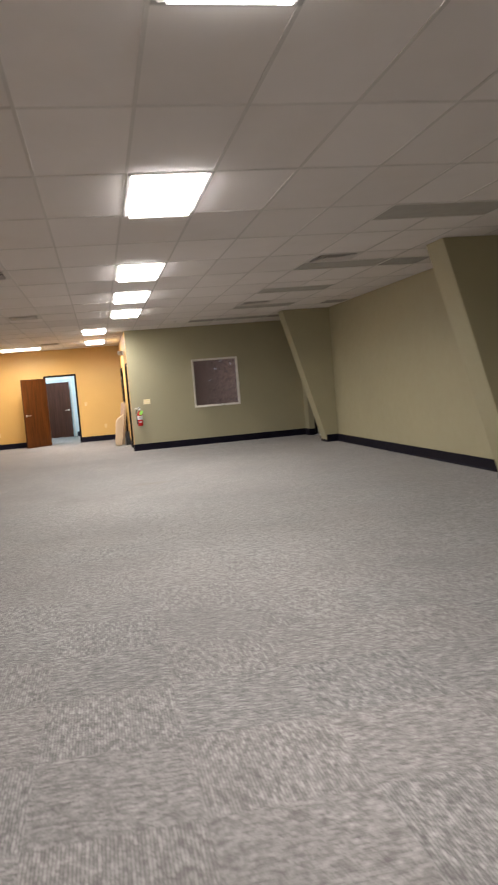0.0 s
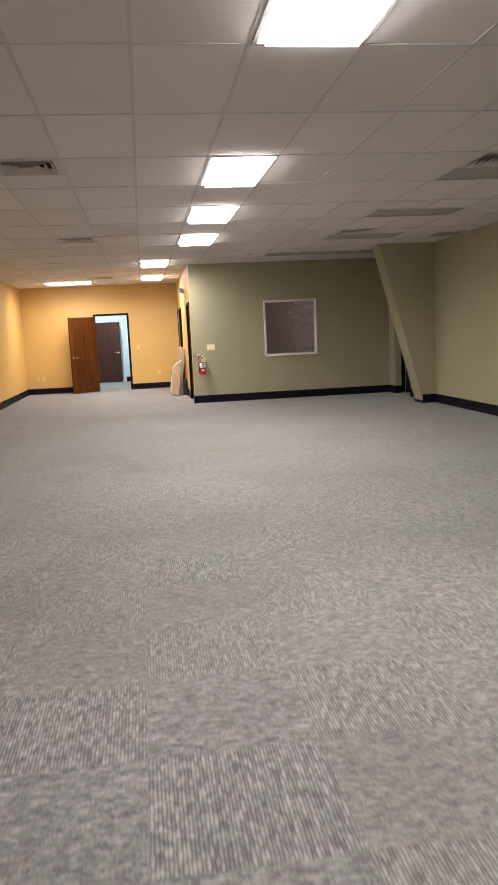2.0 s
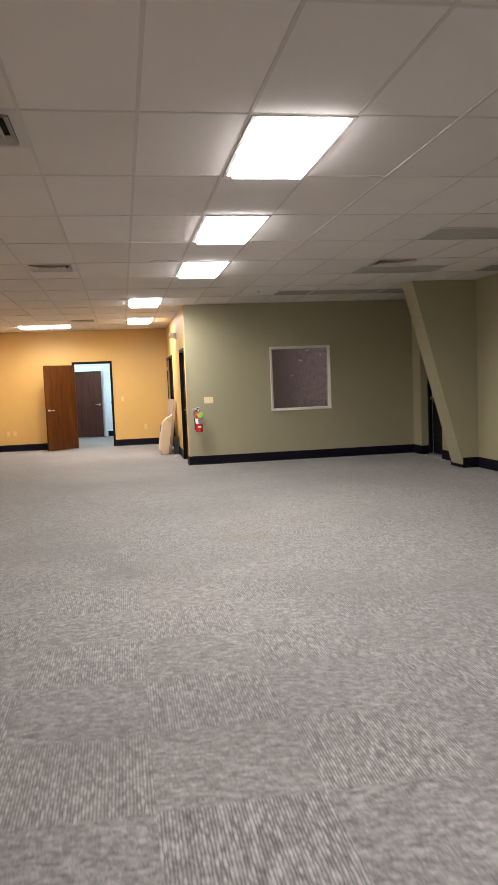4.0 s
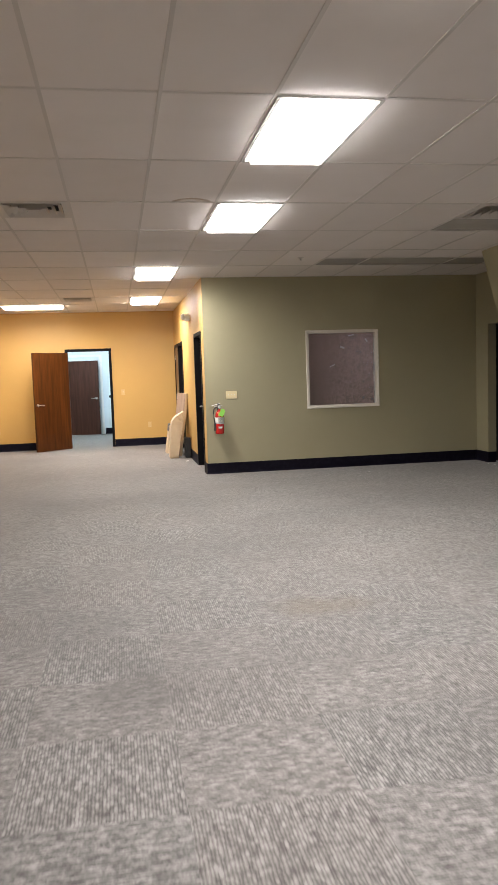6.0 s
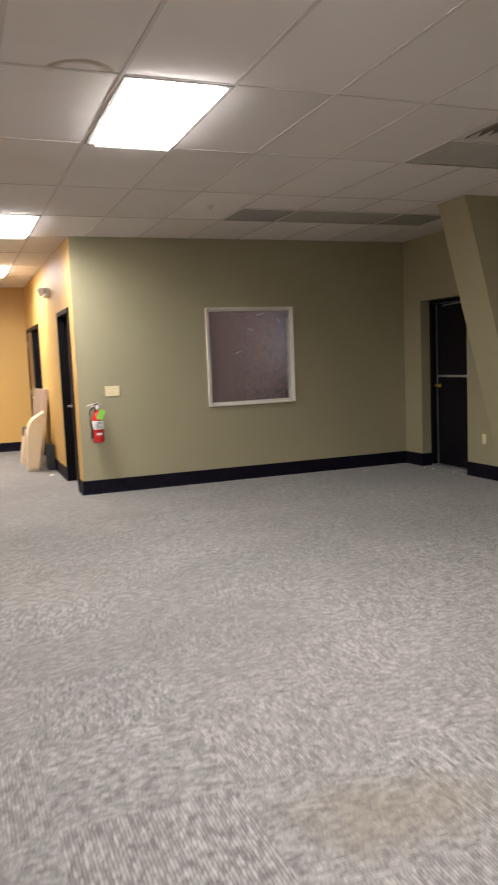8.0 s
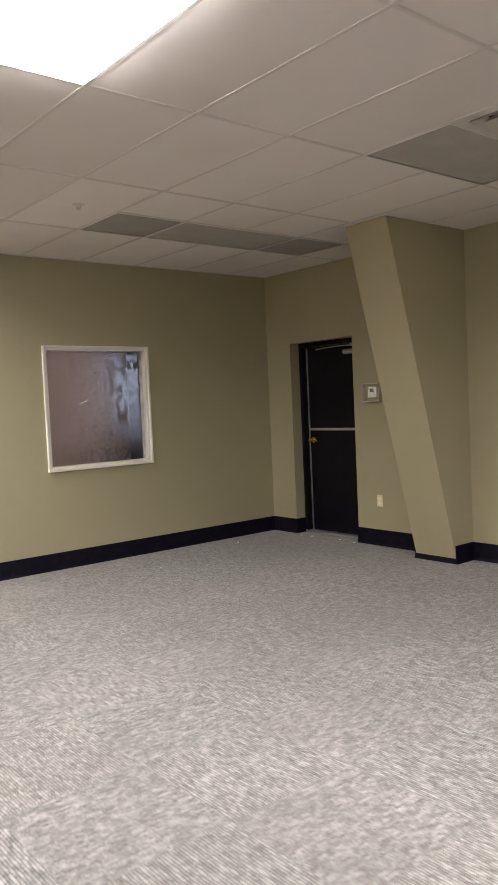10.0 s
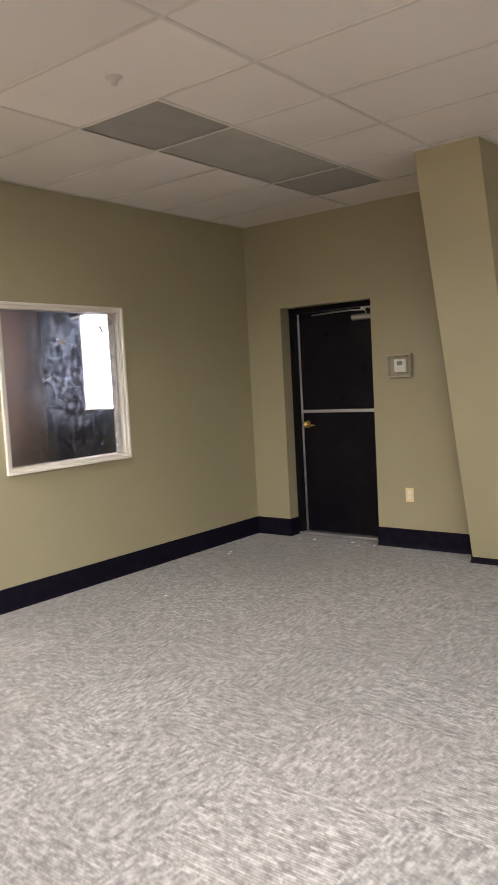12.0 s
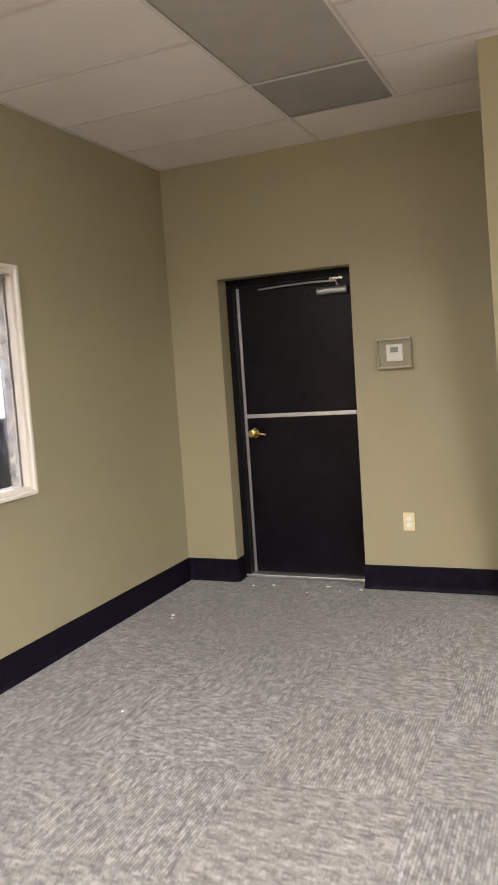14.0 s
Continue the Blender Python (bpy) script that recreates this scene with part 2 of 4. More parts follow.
RUBBER = make_rubber()
CARPET = make_carpet()
CEILING = make_ceiling()
GRID = paint("ceiling_grid_paint", (0.655, 0.62, 0.585), 0.8, 0.08, 0.05)
TRAY = paint("tray_edge_paint", (0.34, 0.32, 0.30), 0.45, 0.05, 0.05)
GRID_WHITE = paint("ceiling_grid_white", (0.75, 0.72, 0.68), 0.5, 0.05, 0.05)
DARK_BOARD = make_dark_board("grey_ceiling_panel", (0.44, 0.42, 0.385), 60)
PITTED_BOARD = make_dark_board("pitted_grey_panel", (0.36, 0.34, 0.318), 240)
VENT_PAINT = paint("vent_paint", (0.62, 0.585, 0.55), 0.45, 0.1, 0.05)
DUCT = material("duct_black", (0.02, 0.019, 0.018), 0.8)
CHERRY = make_wood("cherry_wood", (0.04, 0.011, 0.002), (0.125, 0.038, 0.007))
RED_BROWN = make_wood("red_brown_wood", (0.04, 0.015, 0.010), (0.09, 0.036, 0.026), 0.45)
TAN_WOOD = make_wood("tan_wood", (0.17, 0.10, 0.05), (0.30, 0.19, 0.10), 0.45)
DARK_WOOD = make_wood("dark_brown_wood", (0.035, 0.017, 0.012), (0.085, 0.04, 0.027), 0.4)
BOARD_WOOD = make_wood("particle_board", (0.24, 0.16, 0.11), (0.36, 0.25, 0.18), 0.7)
FOAM = paint("cream_foam", (0.66, 0.53, 0.36), 0.85, 0.14, 0.6)
BLACK_DOOR = make_black_door()
STEEL = make_metal("brushed_aluminium", (0.62, 0.62, 0.64), 0.38)
BRASS = make_metal("brass", (0.86, 0.68, 0.30), 0.2)
CHROME = make_metal("chrome", (0.75, 0.74, 0.72), 0.25)
IVORY = paint("ivory_plastic", (0.82, 0.70, 0.43), 0.35, 0.04, 0.02)
ALMOND = paint("almond_plastic", (0.62, 0.43, 0.19), 0.4, 0.05, 0.02)
WHITE_PLASTIC = paint("white_plastic", (0.84, 0.83, 0.80), 0.35, 0.04, 0.02)
RED = paint("red_enamel", (0.50, 0.018, 0.018), 0.25, 0.06, 0.02)
LABEL_WHITE = paint("paper_label", (0.75, 0.74, 0.72), 0.5, 0.08, 0.02)
TAG_GREEN = paint("green_tag", (0.30, 0.72, 0.10), 0.5, 0.06, 0.02)
BLACK_PLASTIC = paint("black_plastic", (0.02, 0.02, 0.022), 0.45, 0.1, 0.05)
LCD = material("display_grey", (0.22, 0.25, 0.24), 0.2)
CLEAR = make_clear()
COVER_EDGE = paint("cover_edge_plastic", (0.44, 0.40, 0.31), 0.3, 0.05, 0.02)
GLASS = make_glass()
LENS = glowing("light_lens", LAMP_COLOUR, LENS_GLOW)
COOL_LENS = glowing("cool_light_lens", (0.72, 0.9, 1.0), COOL_LAMP)
BRIGHT = glowing("bright_outdoors", (1.0, 0.90, 0.96), DAYLIGHT)
TAPE = material("frosted_tape", (0.6, 0.6, 0.63), 0.6)
TAPE.node_tree.nodes["Principled BSDF"].inputs["Transmission Weight"].default_value = 0.6
SLAB = material("screed", (0.12, 0.115, 0.11), 0.9)
SCRAP = paint("white_scrap", (0.75, 0.74, 0.72), 0.7, 0.1, 0.1)


# ---- mesh helpers ----
def box(bm, lo, hi, bevel=0.0, at=None):
    """Adds a box to bm, with bevelled edges, moved by the matrix at."""
    lo, hi = Vector(lo), Vector(hi)
    verts = bmesh.ops.create_cube(bm, size=1.0)["verts"]
    for v in verts:
        v.co = Vector(((v.co[i] + 0.5) * (hi[i] - lo[i]) + lo[i]) for i in range(3))
    if bevel:
        edges = list({e for v in verts for e in v.link_edges})
        made = bmesh.ops.bevel(bm, geom=edges, offset=bevel, segments=2, affect="EDGES", profile=0.6)
        verts = list({v for f in made["faces"] for v in f.verts} | {v for v in verts if v.is_valid})
    if at is not None:
        bmesh.ops.transform(bm, matrix=at, verts=verts)
    return bm


def rod(bm, a, b, r1, r2=None, sides=20, bevel=0.0):
    """Adds a cylinder or cone from a to b."""
    a, b = Vector(a), Vector(b)
    d = b - a
    m = Matrix.Translation((a + b) / 2) @ d.to_track_quat("Z", "Y").to_matrix().to_4x4()
    bmesh.ops.create_cone(bm, cap_ends=True, segments=sides, radius1=r1, radius2=r1 if r2 is None else r2, depth=d.length, matrix=m)
    return bm


def lathe(bm, profile, sides=28, at=None):
    """Adds a turned shape about z from (radius, height) pairs."""
    rings = []
    for r, z in profile:
        ring = [bm.verts.new((r * math.cos(2 * math.pi * i / sides), r * math.sin(2 * math.pi * i / sides), z)) for i in range(sides)]
        rings.append(ring)
    for a, b in zip(rings, rings[1:]):
        for i in range(sides):
            bm.faces.new((a[i], a[(i + 1) % sides], b[(i + 1) % sides], b[i]))
    bm.faces.new(list(reversed(rings[0])))
    bm.faces.new(rings[-1])
    if at is not None:
        bmesh.ops.transform(bm, matrix=at, verts=[v for ring in rings for v in ring])
    return bm


def tube(bm, points, r, sides=10):
    """Adds a bent tube along points."""
    points = [Vector(p) for p in points]
    rings = []
    for i, p in enumerate(points):
        d = points[min(i + 1, len(points) - 1)] - points[max(i - 1, 0)]
        q = d.to_track_quat("Z", "Y").to_matrix()
        rings.append([bm.verts.new(p + q @ Vector((r * math.cos(2 * math.pi * k / sides), r * math.sin(2 * math.pi * k / sides), 0))) for k in range(sides)])
    for a, b in zip(rings, rings[1:]):
        for k in range(sides):
            bm.faces.new((a[k], a[(k + 1) % sides], b[(k + 1) % sides], b[k]))
    bm.faces.new(list(reversed(rings[0])))
    bm.faces.new(rings[-1])
    return bm


def prism(bm, outline, depth, at=None):
    """Adds an outline in x and z, extruded along y by depth."""
    a = [bm.verts.new((x, 0, z)) for x, z in outline]
    b = [bm.verts.new((x, depth, z)) for x, z in outline]
    n = len(outline)
    bm.faces.new(a)
    bm.faces.new(list(reversed(b)))
    for i in range(n):
        bm.faces.new((a[i], b[i], b[(i + 1) % n], a[(i + 1) % n]))
    if at is not None:
        bmesh.ops.transform(bm, matrix=at, verts=a + b)
    return bm


def mesh_of(name, bm, mat, smooth=False):
    bmesh.ops.recalc_face_normals(bm, faces=bm.faces)
    me = bpy.data.meshes.new(name)
    bm.to_mesh(me)
    bm.free()
    me.materials.append(mat)
    if smooth:
        for p in me.polygons:
            p.use_smooth = True
        me.set_sharp_from_angle(angle=radians(40))
    return me


def part(name, bm, mat, parent=None, label="", smooth=False):
    ob = new(name, mesh_of(name, bm, mat, smooth))
    if parent is not None:
        ob.parent = parent
    return tagged(ob, label)


def thing(name, label, category, m=None, group="", kind=""):
    """An empty at the base of a thing whose parts are meshes."""
    ob = new(name)
    ob.empty_display_size = 0.1
    if m is not None:
        ob.matrix_basis = m
    return tagged(ob, label, category, group, kind)


def structure(name, bm, mat, label, category):
    return tagged(part(name, bm, mat), label, category, "", "structure")


def wall_mesh(axis, at, thick, u, v, holes=()):
    """A wall across axis ('x' or 'y') from at to at + thick, over u and z, with holes (u0, u1, z0, z1) cut right through."""
    bm = bmesh.new()
    us = sorted({u[0], u[1], *(h[0] for h in holes), *(h[1] for h in holes)})
    vs = sorted({v[0], v[1], *(h[2] for h in holes), *(h[3] for h in holes)})
    us = [a for a in us if u[0] <= a <= u[1]]
    vs = [a for a in vs if v[0] <= a <= v[1]]
    made = {}

    def vert(s, i, j):
        if (s, i, j) not in made:
            d = at + thick * s
            made[s, i, j] = bm.verts.new((d, us[i], vs[j]) if axis == "x" else (us[i], d, vs[j]))
        return made[s, i, j]

    def solid(i, j):
        if not (0 <= i < len(us) - 1 and 0 <= j < len(vs) - 1):
            return False
        cu, cv = (us[i] + us[i + 1]) / 2, (vs[j] + vs[j + 1]) / 2
        return not any(h[0] < cu < h[1] and h[2] < cv < h[3] for h in holes)

    for i in range(len(us) - 1):
        for j in range(len(vs) - 1):
            if not solid(i, j):
                continue
            for s in (0, 1):
                bm.faces.new([vert(s, *c) for c in ((i, j), (i + 1, j), (i + 1, j + 1), (i, j + 1))])
            for di, dj, p, q in ((-1, 0, (i, j), (i, j + 1)), (1, 0, (i + 1, j), (i + 1, j + 1)), (0, -1, (i, j), (i + 1, j)), (0, 1, (i, j + 1), (i + 1, j + 1))):
                if not solid(i + di, j + dj):
                    bm.faces.new([vert(0, *p), vert(0, *q), vert(1, *q), vert(1, *p)])
    return bm


def base_strip(name, a, b, out):
    """A rubber wall base with a coved toe from a to b (x, y); out is the way it faces."""
    a, b, o = Vector((*a, 0)), Vector((*b, 0)), Vector((*out, 0))
    profile = [(-0.001, 0.001), (0.018, 0.001), (0.017, 0.006), (0.011, 0.016), (0.008, 0.03), (0.008, BASE - 0.006), (0.006, BASE), (-0.001, BASE)]
    bm = bmesh.new()
    ends = [[bm.verts.new(p + o * d + Vector((0, 0, z))) for d, z in profile] for p in (a, b)]
    n = len(profile)
    for i in range(n):
        bm.faces.new((ends[0][i], ends[0][(i + 1) % n], ends[1][(i + 1) % n], ends[1][i]))
    bm.faces.new(ends[0])
    bm.faces.new(list(reversed(ends[1])))
    return structure(name, bm, RUBBER, "black rubber wall base along the carpet", "baseboard")


# ---- the large structure ----
T = 0.14
# openings
BACK_DOOR = (17.695, 18.62, 0.0, 2.10)          # in the right wall
OUTER_WIN = (20.15, 21.42, 1.22, 2.31)         # in the right wall, behind the partition
OUTER_HOLE = (19.6, 21.85, 1.0, 2.6)          # the deeper hole in the outer wall round it
GREEN_WIN = (2.358, 3.450, 0.934, 2.062)        # in the olive partition
HALL_1 = (19.31, 20.24, 0.0, 2.10)             # in the corridor wall
HALL_2 = (22.55, 23.45, 0.0, 2.10)
HALL_3 = (23.56, 24.42, 0.0, 2.10)
FAR_DOOR = (-1.50, -0.60, 0.0, 2.08)           # in the far wall

structure("wall_east", wall_mesh("x", XR, 0.3, (YB, 29.0), (0, H + 0.3), [BACK_DOOR, OUTER_HOLE]), OLIVE, "long olive painted wall with a black outer door", "wall")
structure("wall_partition", wall_mesh("y", YG, T, (XC, XR), (0, H + 0.3), [GREEN_WIN]), OLIVE, "olive painted partition wall with a small window", "wall")
structure("wall_corridor", wall_mesh("x", XC - 0.004, T + 0.004, (YG + 0.001, YF), (0, H + 0.3), [HALL_1, HALL_2, HALL_3]), ORANGE, "ochre painted corridor wall with dark doorways", "wall")
structure("wall_far", wall_mesh("y", YF, T, (XL, XR), (0, H + 0.3), [FAR_DOOR]), ORANGE, "ochre painted end wall with an open doorway", "wall")
structure("wall_west", wall_mesh("x", XL - T, T, (YB, 29.0), (0, H + 0.3)), ORANGE, "long ochre painted side wall", "wall")
structure("wall_south", wall_mesh("y", YB - T, T, (XL - T, XR + 0.3), (0, H + 0.3)), OLIVE, "olive painted wall closing the hall", "wall")
structure("wall_inner_room", wall_mesh("y", 22.12, 0.12, (XC + T + 0.003, XR), (0, H)), MAUVE, "mauve brown painted wall of the small room", "wall")
structure("wall_inner_side", wall_mesh("x", XC + T + 0.004, 0.01, (YG + T, 22.12), (0, H), [(19.28, 20.24, 0, 2.12)]), MAUVE, "mauve brown side wall of the small room", "wall")
# window side set far darker and bluer than the room's mauve walls
structure("wall_inner_east", wall_mesh("x", XR - 0.012, 0.01, (YG + T, 22.12), (0, H), [OUTER_WIN]), DARK_WALL, "very dark blue-grey window wall of the small room", "wall")
structure("wall_end_room", wall_mesh("y", 28.6, T, (XL, XR), (0, H + 0.3)), WHITE_WALL, "white painted back wall of the far room", "wall")
structure("wall_end_room_side", wall_mesh("x", 0.55, T, (YF + T, 28.6), (0, H + 0.3)), WHITE_WALL, "white painted side wall of the far room", "wall")
structure("wall_end_room_lining", wall_mesh("y", YF + T + 0.002, 0.01, (XL, 0.55), (0, H), [(-1.56, -0.54, 0, 2.14)]), WHITE_WALL, "white painted inner face of the far wall", "wall")

bm = bmesh.new()
box(bm, (XL - T, YB - T, -0.2), (XR + 0.3, 29.0, -0.007))
floor = structure("floor", bm, SLAB, "grey carpet tiles laid with every second one quarter-turned", "floor")
bm = bmesh.new()
box(bm, (XL - T, YB - T, H + 0.3), (XR + 0.3, 29.0, H + 0.4))
structure("roof_slab", bm, SLAB, "grey slab above the hung ceiling", "slab")
bm = bmesh.new()
box(bm, (-80, -80, -0.5), (80, 80, -0.21))
structure("ground", bm, SLAB, "bare ground around the building", "ground")

# leaning wall casings round the slanted braces
def brace(name, y0, y1, top, foot):
    bm = bmesh.new()
    prism(bm, [(top, H + 0.06), (foot, 0.0), (XR, 0.0), (XR, H + 0.06)], y1 - y0, Matrix.Translation((0, y0, 0)))
    structure(name, bm, OLIVE, "olive boxed-in brace leaning out from the wall", "column")
    base_strip("baseboard", (foot - 0.02, y0), (XR, y0), (0, -1))
    base_strip("baseboard", (foot - 0.02, y1), (XR, y1), (0, 1))
    base_strip("baseboard", (foot - 0.005, y0 - 0.008), (foot - 0.005, y1 + 0.008), (-1, 0))


brace("column_1", 16.34, 16.77, 4.03, 4.83)
brace("column_2", 8.70, 9.15, 4.05, 4.85)

# wall bases
base_strip("baseboard", (XR - 0.008, 18.62), (XR + 0.13, 18.62), (0, -1))
base_strip("baseboard", (XR - 0.008, 17.695), (XR + 0.13, 17.695), (0, 1))
base_strip("baseboard", (XC - 0.008, YG), (XR, YG), (0, -1))
base_strip("baseboard", (XR, 18.62), (XR, YG), (-1, 0))
base_strip("baseboard", (XR, 16.77), (XR, 17.695), (-1, 0))
base_strip("baseboard", (XR, 9.15), (XR, 16.34), (-1, 0))
base_strip("baseboard", (XR, YB), (XR, 8.70), (-1, 0))
base_strip("baseboard", (XC - 0.004, YG - 0.008), (XC - 0.004, 19.274), (-1, 0))
base_strip("baseboard", (XC - 0.004, 20.276), (XC - 0.004, 22.514), (-1, 0))
base_strip("baseboard", (XL, YF), (-1.536, YF), (0, -1))
base_strip("baseboard", (-0.564, YF), (XC, YF), (0, -1))
base_strip("baseboard", (XL, YB), (XL, YF), (1, 0))
base_strip("baseboard", (XL, 28.6), (-1.86, 28.6), (0, -1))
base_strip("baseboard", (-0.82, 28.6), (0.55, 28.6), (0, -1))

# ---- ceiling ----
LIGHTS = [(GX, GY - 7 * GQ + 0.17), (GX, GY - 4 * GQ), (GX, GY - GQ), (GX, GY + GQ), (GX, GY + 3 * GQ), (GX - GP, GY + 6 * GQ), (GX - GP, GY + 9 * GQ), (GX, GY - 10 * GQ)]
SIDE_LIGHT = (GX - 5 * GP, GY + 10 * GQ)
half = GQ / 2


def cell(i, j):
    return GX + i * GP, GY + j * GQ


skip = set()
for x, y in LIGHTS:
    skip |= {(round((x - GX) / GP), 2 * round((y - GY) / GQ)), (round((x - GX) / GP), 2 * round((y - GY) / GQ) + 1)}
PLAIN_PANELS = [(4, -6), (4, -1), (4, 3), (4, 7)]     # two cells wide, half a cell long
PIT_PANELS = [(6, -1), (3, 11), (6, 11), (7, 7)]
WIDE_STRIP = (4, 11)
DIFFUSERS = [(4, -2), (4, 6), (-3, -2), (-3, 6), (-3, 18)]
for i, j in PLAIN_PANELS + [WIDE_STRIP]:
    skip |= {(i, j), (i + 1, j)}
skip |= set(PIT_PANELS) | set(DIFFUSERS)
skip |= {(-5, 20), (-4, 20)}

tiles = bmesh.new()
grid = bmesh.new()
rng = random.Random(4)


def tile(x0, y0, x1, y1):
    x0, x1 = max(x0, XL), min(x1, XR)
    y0, y1 = max(y0, YB), min(y1, 28.6)
    if x1 - x0 < 0.02 or y1 - y0 < 0.02:
        return
    z = H + 0.004
    tilt = [z + rng.uniform(-0.0015, 0.002) for _ in range(4)]
    v = [tiles.verts.new(p) for p in ((x0, y0, tilt[0]), (x1, y0, tilt[1]), (x1, y1, tilt[2]), (x0, y1, tilt[3]))]
    w = [tiles.verts.new((p.co.x, p.co.y, H + 0.022)) for p in v]
    tiles.faces.new(v)
    tiles.faces.new(list(reversed(w)))
    for k in range(4):
        tiles.faces.new((v[k], w[k], w[(k + 1) % 4], v[(k + 1) % 4]))


def tee(x0, y0, x1, y1):
    x0, x1 = max(x0, XL), min(x1, XR)
    y0, y1 = max(y0, YB), min(y1, 28.6)
    if x1 > x0 and y1 > y0:
        box(grid, (x0, y0, H), (x1, y1, H + 0.03))


for i in range(-7, 9):
    for j in range(-14, 16):
        x0, y0 = cell(i, j)
        near, far = (i, 2 * j) in skip, (i, 2 * j + 1) in skip
        if not near and not far:
            tile(x0, y0, x0 + GP, y0 + GQ)
        elif not near:
            tile(x0, y0, x0 + GP, y0 + half)
        elif not far:
            tile(x0, y0 + half, x0 + GP, y0 + GQ)
        if near != far or ((i, 2 * j) in DIFFUSERS):
            tee(x0, y0 + half - 0.011, x0 + GP, y0 + half + 0.011)
W = 0.0105
tile(GX, GY - 7 * GQ, GX + GP, GY - 7 * GQ + 0.17)
for i in range(-7, 10):
    x = GX + i * GP
    y = YB
    holes = sorted((GY + j * half, GY + (j + 1) * half) for a, j in [*PLAIN_PANELS, WIDE_STRIP, (-5, 20)] if a + 1 == i)
    for a, b in holes:
        tee(x - W, y, x + W, a)
        y = b
    tee(x - W, y, x + W, 28.6)
for j in range(-14, 16):
    y = GY + j * GQ
    for i in range(-7, 9):
        x = GX + i * GP
        tee(x + W, y - W, x + GP - W, y + W)
# wall angle round the edge
tee(XR - 0.02, YB, XR, YF)
tee(XL, YB, XL + 0.02, YF)
tee(XC, YG - 0.02, XR - 0.02, YG)
ceiling = structure("ceiling", tiles, CEILING, "dusty off-white lay-in ceiling boards", "ceiling")
structure("ceiling_grid", grid, GRID, "grey painted metal ceiling grid", "trim")


def flat_panel(i, j, wide, mat, label):
    x0, y0 = GX + i * GP, GY + j * half
    bm = bmesh.new()
    box(bm, (x0 + W - 0.002, y0 + W - 0.002, H + 0.004), (min(x0 + wide * GP - W + 0.002, XR - 0.02), y0 + half - W + 0.002, H + 0.02))
    t = thing("ceiling_panel", label, "ceiling panel", None, "grey panels in the ceiling")
    part("board", bm, mat, t)
    bm = bmesh.new()
    x1 = min(x0 + wide * GP, XR - 0.01)
    for lo, hi in (((x0, y0), (x1, y0 + W)), ((x0, y0 + half - W), (x1, y0 + half)), ((x0, y0 + W), (x0 + W, y0 + half - W)), ((x1 - W, y0 + W), (x1, y0 + half - W))):
        box(bm, (*lo, H - 0.003), (*hi, H + 0.02))
    part("edge_trim", bm, GRID_WHITE, t)


for i, j in PLAIN_PANELS:
    flat_panel(i, j, 2, DARK_BOARD, "plain grey-brown panel in the ceiling grid")
flat_panel(*WIDE_STRIP, 2, DARK_BOARD, "plain grey-brown panel between two pitted ones")
for i, j in PIT_PANELS:
    flat_panel(i, j, 1, PITTED_BOARD, "dark pitted return panel in the ceiling grid")


def ceiling_light(m, wide, long, lens_mat, label):
    """A lay-in light: painted tray edge and a shallow lens hanging just below it."""
    t = thing("ceiling_light", label, "ceiling light", m, "lights along the ceiling")
    bm = bmesh.new()
    e = 0.024
    for lo, hi in (((0, 0), (wide, e)), ((0, long - e), (wide, long)), ((0, e), (e, long - e)), ((wide - e, e), (wide, long - e))):
        box(bm, (*lo, -0.006), (*hi, 0.05))
    box(bm, (0, 0, 0.052), (wide, long, 0.10))
    part("frame", bm, TRAY, t)
    bm = bmesh.new()
    e2 = 0.036
    s1, s2 = e + 0.032, e + 0.032
    low = [(s1, e + 0.008), (wide - s1, e + 0.008), (wide - s1, long - e - 0.055), (s1, long - e - 0.055)]
    top = [(s2, e), (wide - s2, e), (wide - s2, long - e - 0.04), (s2, long - e - 0.04)]
    a = [bm.verts.new((x, y, -e2)) for x, y in low]
    b = [bm.verts.new((x, y, 0.045)) for x, y in top]
    bm.faces.new(a)
    bm.faces.new(list(reversed(b)))
    for k in range(4):
        bm.faces.new((a[k], b[k], b[(k + 1) % 4], a[(k + 1) % 4]))
    part("lens", bm, lens_mat, t, "glowing white lens")
    if lens_mat is LENS:
        lamp = bpy.data.lights.new("light_source", "AREA")
        lamp.shape, lamp.size, lamp.size_y = "RECTANGLE", wide - 0.1, long - 0.1
        lamp.energy, lamp.color, lamp.spread = LAMP_WATTS, LAMP_COLOUR, radians(SPREAD)
        ob = new("light_source", lamp)
        ob.parent = t
        ob.location = (wide / 2, long / 2, -0.042)
    return t


for x, y in LIGHTS:
    ceiling_light(Matrix.Translation((x + 0.010, y + 0.004, H)), GP - 0.008, GQ - 0.008, LENS, "lit white lay-in ceiling light with glowing lens")
ceiling_light(Matrix.Translation((SIDE_LIGHT[0] + 0.004, SIDE_LIGHT[1] + 0.004, H)), 2 * GP - 0.008, half - 0.008, LENS, "lit crosswise ceiling light by the ochre walls")
ceiling_light(Matrix.Translation((-1.6, 26.2, H - 0.02)), GP, GQ, COOL_LENS, "cool white ceiling light in the far room")


